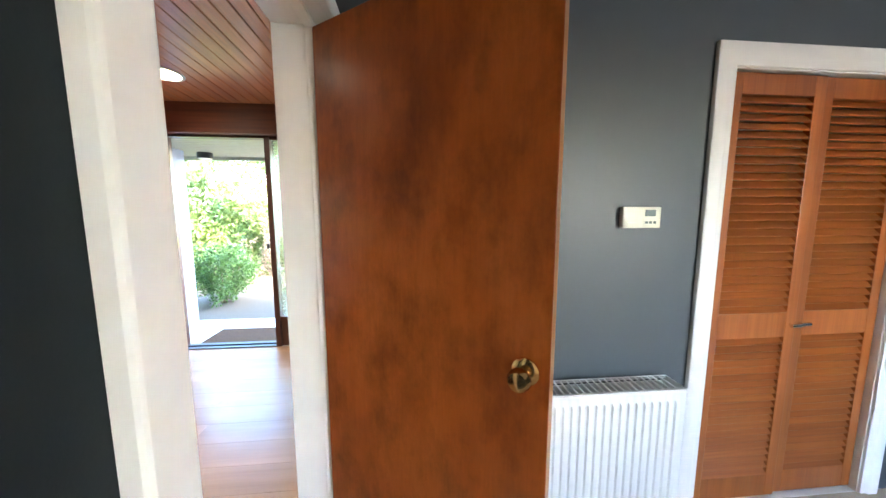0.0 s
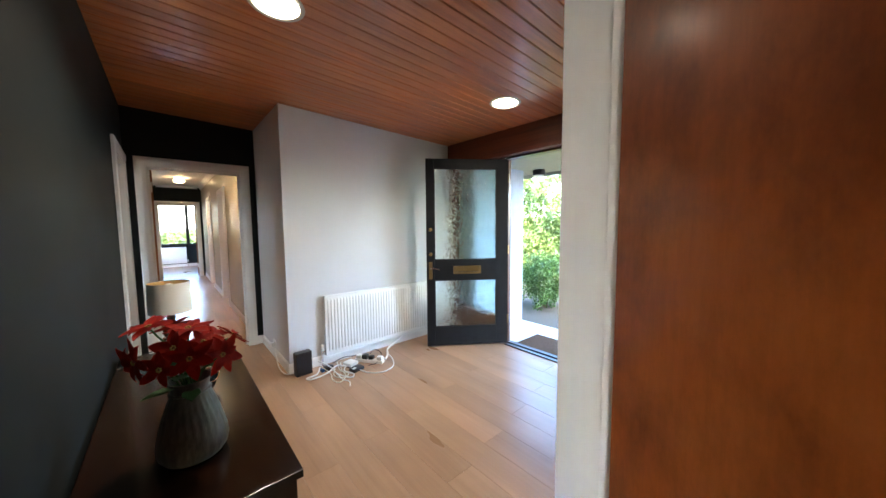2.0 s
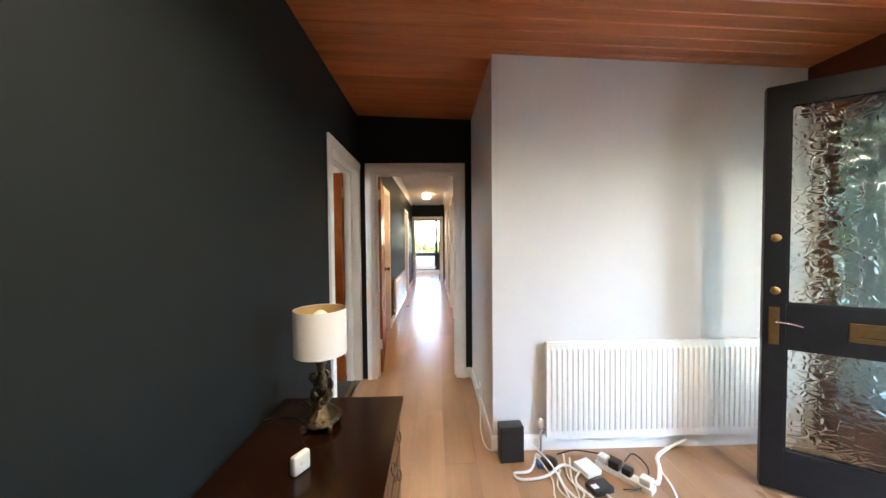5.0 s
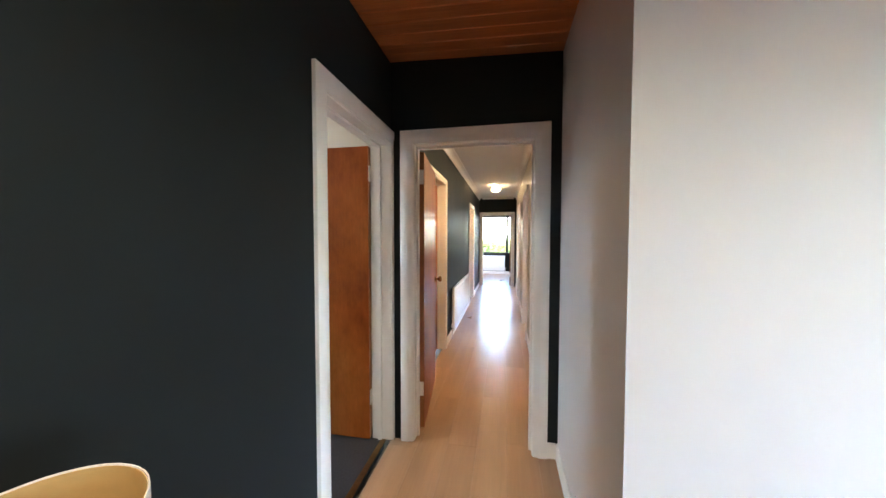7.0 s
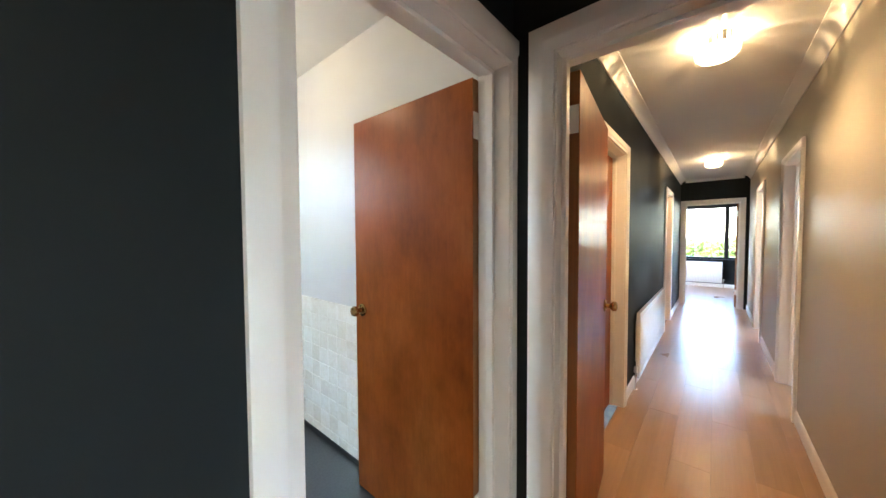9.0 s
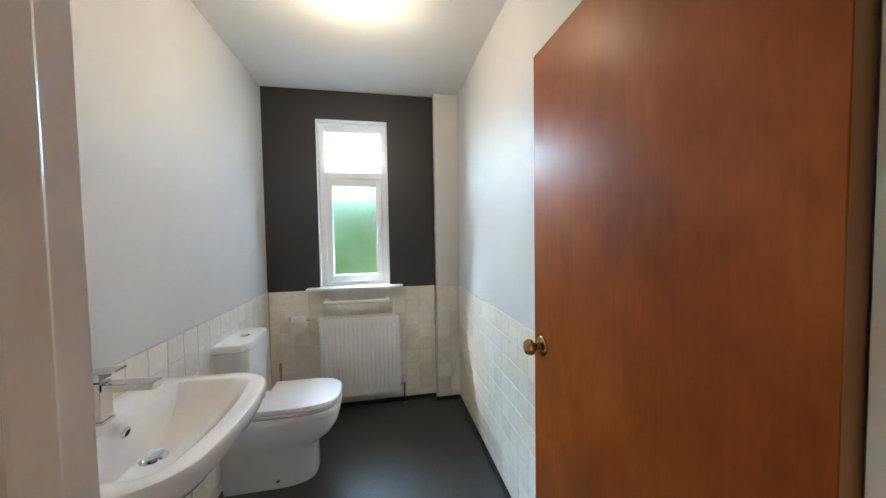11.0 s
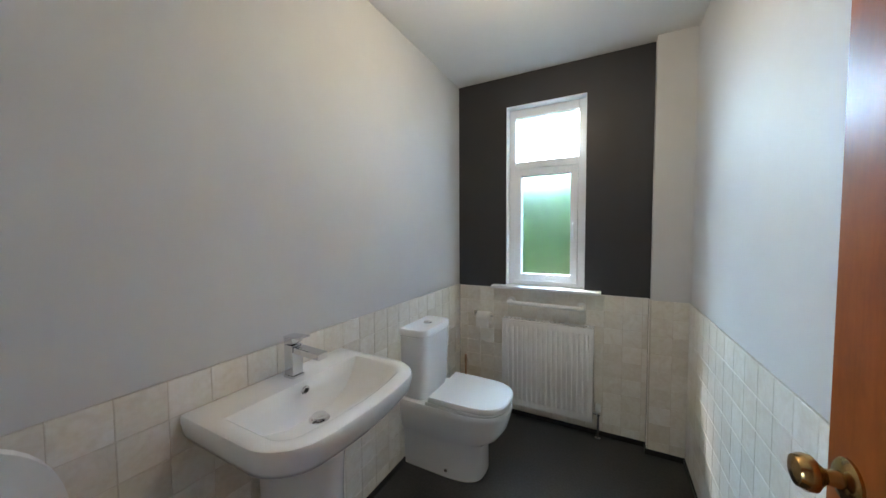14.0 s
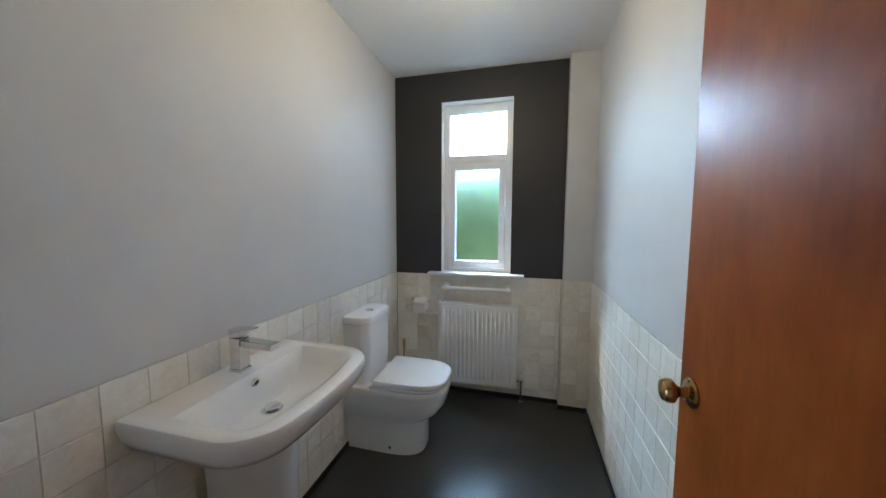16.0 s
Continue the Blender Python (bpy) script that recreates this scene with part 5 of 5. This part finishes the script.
for hx, hy, hz, nx, ny, nz in HEADS:
    bp, by = bmesh.new(), bmesh.new()
    bloom(bp, by, (hx, hy, hz), (nx, ny, nz), rr.uniform(0.064, 0.084), rr)
    f = part("bloom", bp, PETAL, fl, "red velvety bloom with pointed petals", True)
    part("flower_centre", by, YELLOW, f)
    part("stem", tube(bmesh.new(), curve_pts([(0.012 * rr.uniform(-1, 1), 0.012 * rr.uniform(-1, 1), 0.20), (hx * 0.4, hy * 0.4, 0.20 + (hz - 0.20) * 0.6), (hx - nx * 0.02, hy - ny * 0.02, hz - 0.012)], 4), 0.003, 6), STEM, fl, "", True)
for k in range(9):
    a, z = k * 0.75, rr.uniform(0.24, 0.34)
    d = Vector((math.cos(a), math.sin(a), rr.uniform(0.0, 0.5))).normalized()
    s = d.cross(Vector((0, 0, 1))).normalized()
    c = Vector((0.03 * math.cos(a), 0.03 * math.sin(a), z))
    bm = bmesh.new()
    rows = [[bm.verts.new(c + d * (0.11 * f) + s * (0.026 * w)), bm.verts.new(c + d * (0.11 * f) - Vector((0, 0, 0.004))), bm.verts.new(c + d * (0.11 * f) - s * (0.026 * w))] for f, w in ((0, 0.1), (0.3, 0.9), (0.6, 0.9), (1.0, 0.03))]
    for p, q in zip(rows, rows[1:]):
        bm.faces.new((p[0], p[1], q[1], q[0]))
        bm.faces.new((p[1], p[2], q[2], q[1]))
    part("leaf", bm, STEM, fl, "dark green leaf", True)

rt = thing("router_box", "upright black plastic speaker box on the hall floor", "box", pose(-2.236, 1.672, 0.001, 0, 0, 3))
part("case", boxes((-0.04, 0.04, -0.072, 0.072, 0, 0.215), bevel=0.006), BLACK, rt, "", True)
part("front_grille", boxes((0.040, 0.0425, -0.064, 0.064, 0.01, 0.205), bevel=0.001), BLACK, rt)

ps = thing("power_strip", "white four-way power strip with plugs on the floor", "power strip", pose(-2.055, 2.265, 0.001, 0, 0, 36))
part("case", boxes((-0.15, 0.15, -0.03, 0.03, 0, 0.032), bevel=0.006), WHITE_PLASTIC, ps, "", True)
part("plug", boxes((-0.14, -0.085, -0.026, 0.028, 0.0325, 0.068), bevel=0.008), WHITE_PLASTIC, ps, "white plug", True)
part("plug", boxes((-0.075, -0.018, -0.030, 0.028, 0.0325, 0.078), bevel=0.008), BLACK, ps, "black plug", True)
part("plug", boxes((-0.005, 0.045, -0.026, 0.026, 0.0325, 0.070), bevel=0.010), BLACK, ps, "black plug", True)
part("plug", boxes((0.085, 0.14, -0.026, 0.026, 0.0325, 0.070), bevel=0.008), WHITE_PLASTIC, ps, "white plug", True)
nb = thing("network_box", "small white network box among the cables", "network box", pose(-2.10, 2.08, 0.001, 0, 0, 20))
part("case", boxes((-0.055, 0.055, -0.05, 0.05, 0.012, 0.045), bevel=0.006), WHITE_PLASTIC, nb, "", True)
part("base", boxes((-0.045, 0.045, -0.04, 0.04, 0, 0.012)), BLACK, nb)
ad = thing("power_adapter", "flat black power adapter lying on the floor", "adapter", pose(-1.975, 2.085, 0.001, 0, 0, 15))
part("case", boxes((-0.04, 0.04, -0.06, 0.06, 0, 0.03), bevel=0.006), BLACK, ad, "", True)
part("label_plate", boxes((-0.012, 0.018, -0.05, -0.015, 0.030, 0.0306)), WHITE_PLASTIC, ad, "white rating label")
a2 = thing("black_adapter", "round black adapter with a blue plug beside the radiator", "adapter", pose(-2.17, 1.885, 0.001))
part("case", lathe(bmesh.new(), [(0.045, 0), (0.05, 0.008), (0.048, 0.03), (0.03, 0.04), (0.001, 0.042)], 20), BLACK, a2, "", True)
part("plug", boxes((-0.02, 0.03, -0.075, -0.045, 0, 0.028), bevel=0.004), plain("blue_plug", (0.03, 0.12, 0.32), 0.4), a2, "blue plug")
CABLES = [
    ("white", 0.0075, [(-2.23, 1.83, 0.03), (-2.12, 1.76, 0.012), (-2.10, 1.66, 0.010), (-2.05, 1.69, 0.012), (-2.06, 1.83, 0.02), (-2.13, 1.95, 0.03), (-2.09, 2.02, 0.02)]),
    ("white", 0.006, [(-2.24, 1.84, 0.02), (-2.10, 1.90, 0.012), (-1.98, 1.91, 0.010), (-1.86, 1.97, 0.008), (-1.90, 2.02, 0.010), (-2.02, 1.98, 0.012), (-2.10, 2.04, 0.02)]),
    ("white", 0.005, [(-2.20, 1.80, 0.10), (-2.10, 1.87, 0.06), (-1.97, 1.90, 0.012), (-1.87, 1.90, 0.008), (-1.80, 1.93, 0.006), (-1.72, 1.90, 0.006)]),
    ("cream", 0.005, [(-2.21, 1.82, 0.04), (-2.06, 1.86, 0.008), (-1.93, 1.83, 0.006), (-1.84, 1.86, 0.006), (-1.92, 1.95, 0.006), (-2.06, 1.97, 0.01), (-2.20, 2.02, 0.02)]),
    ("cream", 0.005, [(-2.22, 1.99, 0.03), (-2.05, 1.95, 0.014), (-1.95, 1.99, 0.007), (-1.90, 1.92, 0.006), (-1.99, 1.87, 0.008), (-2.12, 1.93, 0.012)]),
    ("white", 0.011, [(-2.285, 2.80, 0.06), (-2.26, 2.68, 0.03), (-2.20, 2.56, 0.014), (-2.10, 2.50, 0.012), (-2.00, 2.42, 0.012), (-2.00, 2.38, 0.02)]),
    ("white", 0.006, [(-2.10, 2.50, 0.010), (-1.95, 2.47, 0.007), (-1.80, 2.38, 0.007), (-1.76, 2.24, 0.007), (-1.84, 2.14, 0.007), (-1.93, 2.10, 0.012)]),
    ("black", 0.004, [(-2.22, 1.95, 0.03), (-2.21, 2.05, 0.06), (-2.20, 2.16, 0.05), (-2.16, 2.22, 0.06), (-2.13, 2.25, 0.07)]),
    ("black", 0.004, [(-2.09, 2.29, 0.07), (-2.12, 2.36, 0.09), (-2.05, 2.40, 0.05), (-1.96, 2.30, 0.02), (-1.95, 2.20, 0.02)]),
    ("white", 0.005, [(-2.25, 1.66, 0.03), (-2.29, 1.60, 0.012), (-2.33, 1.54, 0.008), (-2.50, 1.53, 0.008), (-2.70, 1.555, 0.02), (-2.84, 1.567, 0.10)]),
]
COL = {"white": WHITE_PLASTIC, "cream": CREAM_PLASTIC, "black": BLACK}
for col, r, pts in CABLES:
    solid("cable", tube(bmesh.new(), curve_pts(pts, 7), r, 8), COL[col], "loose %s cable on the oak floor" % col, "cable", "thing", True)
so = thing("wall_socket", "white plastic wall socket on the white wall", "socket", pose(-2.845, 1.58, 0.10))
part("face_plate", boxes((-0.043, 0.043, -0.010, -0.0005, 0, 0.086), bevel=0.003), WHITE_PLASTIC, so, "", True)
part("plug", boxes((-0.024, 0.024, -0.04, -0.010, 0.015, 0.06), bevel=0.006), WHITE_PLASTIC, so, "", True)

# ---- outdoors ----
GZ = -0.12
solid("ground", boxes((-300, 300, -300, 300, GZ - 0.3, GZ)), SOIL, "earth and leaf litter round the house", "ground")
solid("road", boxes((-40, 40, 4.0, 7.75, GZ + 0.001, GZ + 0.006)), ASPHALT, "grey tarmac drive in front of the house", "road")
solid("pavement", boxes((-2.6, 1.4, 3.77, 4.68, GZ + 0.002, -0.025), bevel=0.006), SLAB, "pale concrete step outside the front door", "pavement")
tagged(part("doormat", boxes((-1.40, -0.55, 3.80, 4.275, -0.0245, -0.010), bevel=0.004), MAT), "brown coir doormat on the concrete step", "doormat")
sf = thing("soffit", "olive painted boarded soffit over the entrance", "soffit", pose(0, 0, 0), "", "structure")
for k in range(15):
    y = 3.79 + 0.098 * k
    part("board", boxes((-7, 4.8, y, y + 0.094, 2.17, 2.185), bevel=0.003, seg=1), SOFFIT, sf)
part("fascia", boxes((-7, 4.8, 5.262, 5.29, 2.12, 2.40), bevel=0.003), SOFFIT, sf)
part("upper_side", boxes((-7, 4.8, 3.79, 5.262, 2.40, 2.44)), SLAB, sf)
ol = thing("porch_light", "dark round porch light under the soffit", "porch light", pose(-1.83, 4.93, 2.17))
part("body", lathe(bmesh.new(), [(0.085, -0.001), (0.09, -0.01), (0.09, -0.07), (0.08, -0.078)], 28), BLACK, ol, "", True)
part("lens", lathe(bmesh.new(), [(0.078, -0.07), (0.07, -0.088), (0.001, -0.092)], 24), CREAM_PLASTIC, ol, "pale lens", True)
solid("porch_wall", boxes((-2.28, -2.02, 3.78, 4.82, GZ, 2.17)), RENDER_BLUE, "grey-blue rendered porch wall", "wall")
solid("outer_wall", boxes(*opened(-13.6, -2.30, 3.62, 3.78, 2.72, 0, [(-7.0, -5.5, 0.9, 2.1), (-9.7, -8.3, 0.9, 2.1)]), (-13.6, -2.30, 3.62, 3.78, GZ, 0), (0.46, 4.73, 3.62, 3.78, GZ, 2.72)), BRICK, "pale outer house wall", "wall")


def leaves(name, pts, size, material, label, category, seed, kind="stuff", parent=None, aspect=0.5):
    """Many small folded leaves at the given points, as one mesh."""
    g = np.random.default_rng(seed)
    n = len(pts)
    d = g.normal(size=(n, 3))
    d /= np.linalg.norm(d, axis=1)[:, None]
    e = np.cross(d, g.normal(size=(n, 3)))
    e /= np.linalg.norm(e, axis=1)[:, None]
    f = np.cross(d, e)
    L = size * g.uniform(0.6, 1.3, n)[:, None]
    v = np.stack([pts, pts + d * L * 0.5 + e * L * aspect * 0.5 + f * L * 0.08, pts + d * L, pts + d * L * 0.5 - e * L * aspect * 0.5 + f * L * 0.08], axis=1).reshape(-1, 3)
    idx = np.arange(n)[:, None] * 4
    faces = np.concatenate([idx + [0, 1, 2], idx + [0, 2, 3]]).tolist()
    me = bpy.data.meshes.new(name)
    me.from_pydata(v.tolist(), [], faces)
    me.materials.append(material)
    ob = new(name, me)
    ob.parent = parent
    return tagged(ob, label, category if parent is None else "", "", kind if parent is None else "")


def bank(n, x0, x1, y, top, depth, seed, low=0.0):
    g = np.random.default_rng(seed)
    x = g.uniform(x0, x1, n)
    h = g.uniform(0, 1, n) ** 0.85
    crest = top * (0.86 + 0.10 * np.sin(x * 1.3) + 0.07 * np.sin(x * 3.1 + 1) + 0.05 * np.sin(x * 7.3))
    z = GZ + low + h * crest
    lump = 0.28 * np.sin(x * 2.1 + z * 3.0) + 0.18 * np.sin(x * 5.3 - z * 4.1)
    yy = y + 0.55 * z + lump + g.uniform(0, 1, n) ** 1.6 * depth
    return np.stack([x, yy, z], axis=1)


solid("bank", boxes((-30, 0.7, 9.9, 14, GZ, 1.6)), LEAF, "dark green hedge bank behind the drive", "hedge")
leaves("hedge", bank(46000, -11, 0.8, 7.85, 4.0, 0.9, 1), 0.13, LEAF, "tall leafy green hedge behind the drive", "hedge", 2)
leaves("dead_leaves", bank(9000, -2.6, 0.8, 7.55, 1.55, 0.30, 3, 0.05), 0.08, DRY, "dry brown leaves and twigs in the hedge foot", "dry leaves", 4, aspect=0.22)
bm = bmesh.new()
rr = random.Random(9)
for k in range(260):
    x, z = rr.uniform(-3.0, 0.8), GZ + rr.uniform(0.0, 1.5)
    y = 7.7 + 0.5 * z + rr.uniform(-0.1, 0.35)
    dx, dz = rr.uniform(-0.35, 0.35), rr.uniform(-0.15, 0.3)
    tube(bm, [(x, y, z), (x + dx * 0.5, y - 0.08, z + dz * 0.7), (x + dx, y + 0.02, z + dz)], [0.006, 0.004, 0.002], 4)
solid("twigs", bm, DRY, "tangle of dry brown twigs in the hedge foot", "twigs", "stuff")

bs = thing("bush", "rounded leafy green bush at the corner of the porch", "bush", pose(-2.26, 5.85, GZ))
for k in range(5):
    a = k * 1.3
    part("branch", tube(bmesh.new(), curve_pts([(0.03 * math.cos(a), 0.03 * math.sin(a), 0), (0.12 * math.cos(a), 0.12 * math.sin(a), 0.3), (0.28 * math.cos(a), 0.28 * math.sin(a), 0.6)], 3), [0.014 - 0.0015 * i for i in range(7)], 6), DRY, bs)
g = np.random.default_rng(11)
p = g.normal(size=(8600, 3))
p /= np.linalg.norm(p, axis=1)[:, None]
lump = 1 + 0.24 * np.sin(p[:, 0] * 7 + 1) * np.sin(p[:, 2] * 6) + 0.16 * np.sin(p[:, 1] * 9 + p[:, 0] * 4)
p = p * (g.uniform(0.25, 1, 8600) ** 0.35 * lump)[:, None] * np.array([0.46, 0.46, 0.44]) + np.array([0, 0, 0.50])
leaves("crown", p[p[:, 2] > 0.03], 0.047, BUSH_LEAF, "dense crown of small green leaves", "", 12, parent=bs)

# core and leaves both take the brightened leaf colour
solid("back_hedge_core", boxes((-7, 2, -4.2, -3.62, GZ, 1.98)), LIT_LEAF, "solid hedge core behind the toilet window, leaf colour brightened", "hedge", "stuff")
leaves("back_hedge", np.stack([g.uniform(-7, 2, 16000), g.uniform(-3.75, -3.45, 16000), GZ + 2.22 * g.uniform(0, 1, 16000) ** 0.7], axis=1), 0.16, LIT_LEAF, "green hedge behind the toilet window", "hedge", 13)
leaves("garden_hedge", np.stack([g.uniform(-19.5, -18.5, 9000), g.uniform(-4, 6, 9000), GZ + 1.3 * g.uniform(0, 1, 9000) ** 0.9], axis=1), 0.2, LEAF, "green garden hedge beyond the far window", "hedge", 14)

# ---- tiles of the dado ----
TW, TT = 0.108, 0.0075
tile_meshes = {}


def tile_mesh(w, h):
    key = (round(w, 3), round(h, 3))
    if key not in tile_meshes:
        g, b = 0.0010, 0.0011
        bm = bmesh.new()
        lo = [bm.verts.new(p) for p in ((g, 0, g), (w - g, 0, g), (w - g, 0, h - g), (g, 0, h - g))]
        mi = [bm.verts.new(p) for p in ((g, TT - b, g), (w - g, TT - b, g), (w - g, TT - b, h - g), (g, TT - b, h - g))]
        hi = [bm.verts.new(p) for p in ((g + b, TT, g + b), (w - g - b, TT, g + b), (w - g - b, TT, h - g - b), (g + b, TT, h - g - b))]
        skin(bm, [lo, mi, hi])
        tile_meshes[key] = mesh_of("tile", bm, TILE)
    return tile_meshes[key]


def dado(parent, x, y, rz, length, phase, top, skip=None):
    """Tiles from the point (x, y) along the direction rz, each proud of the wall on its left-hand side."""
    m = pose(x, y, 0, 0, 0, rz)
    grout = boxes((0, length, 0.0005, TT - 0.0022, 0.001, top - 0.001))
    part("grout", grout, GROUT, parent, "pale grout", m=m)
    edges = [0.0]
    while edges[-1] < length - 0.004:
        edges.append(min(length, (edges[-1] + TW) if len(edges) > 1 else (phase or TW)))
    for a, b in zip(edges, edges[1:]):
        z = top
        while z > 0.012:
            lo = max(0.002, z - TW)
            if skip is None or not skip(a, lo):
                t = new("tile", tile_mesh(b - a, z - lo))
                t.parent = parent
                t.matrix_basis = m @ pose(a, 0, lo)
            z = lo


dado(wc_left, WX1, -2.0 + 0.008, 90, 2.365, 0.09, 0.957)
dado(wc_back, -3.248 + 0.008, WY0, 0, 1.287, 0.03, 0.951)
dado(wc_pier, WX0, -1.93, 0, 0.192, 0.084, 0.951)
dado(wc_right, WX0, 0.373, -90, 2.295, 0.045, 0.951)
dado(wc_pier, -3.248, -1.93, -90, 0.062, 0.0, 0.951)

# ---- oak planks of the hall and corridor ----
fl = solid("floor_hall", boxes((-10.54, 0.52, 0.503, 3.66, -0.06, -0.011), (-13.5, -10.54, 0.52, 1.56, -0.06, -0.011)), RUBBER, "pale oak laminate floor of the hall and corridor", "floor")
plank_meshes = {}


def plank_mesh(L, w):
    key = (round(L, 3), round(w, 3))
    if key not in plank_meshes:
        g, c = 0.0003, 0.0007
        bm = bmesh.new()
        lo = [bm.verts.new(p) for p in ((g, g, -0.010), (L - g, g, -0.010), (L - g, w - g, -0.010), (g, w - g, -0.010))]
        mi = [bm.verts.new(p) for p in ((g, g, -c), (L - g, g, -c), (L - g, w - g, -c), (g, w - g, -c))]
        hi = [bm.verts.new(p) for p in ((g + c, g + c, 0), (L - g - c, g + c, 0), (L - g - c, w - g - c, 0), (g + c, w - g - c, 0))]
        skin(bm, [lo, mi, hi])
        plank_meshes[key] = mesh_of("plank", bm, OAK)
    return plank_meshes[key]


PW, PL = 0.192, 1.285
y, row = 0.503, 0
while y < 3.655:
    w = min(PW, 3.66 - y)
    x0 = -13.5 if y < 1.55 else -2.33
    x = 0.52
    off = (row * 0.47) % 1.0
    first = True
    while x > x0 + 0.001:
        L = PL * (1 - off) if first and off > 0.05 else PL
        first = False
        a = max(x0, x - L)
        p = new("plank", plank_mesh(x - a, w))
        p.parent = fl
        p.matrix_basis = pose(a, y, 0)
        x = a
    y += PW
    row += 1
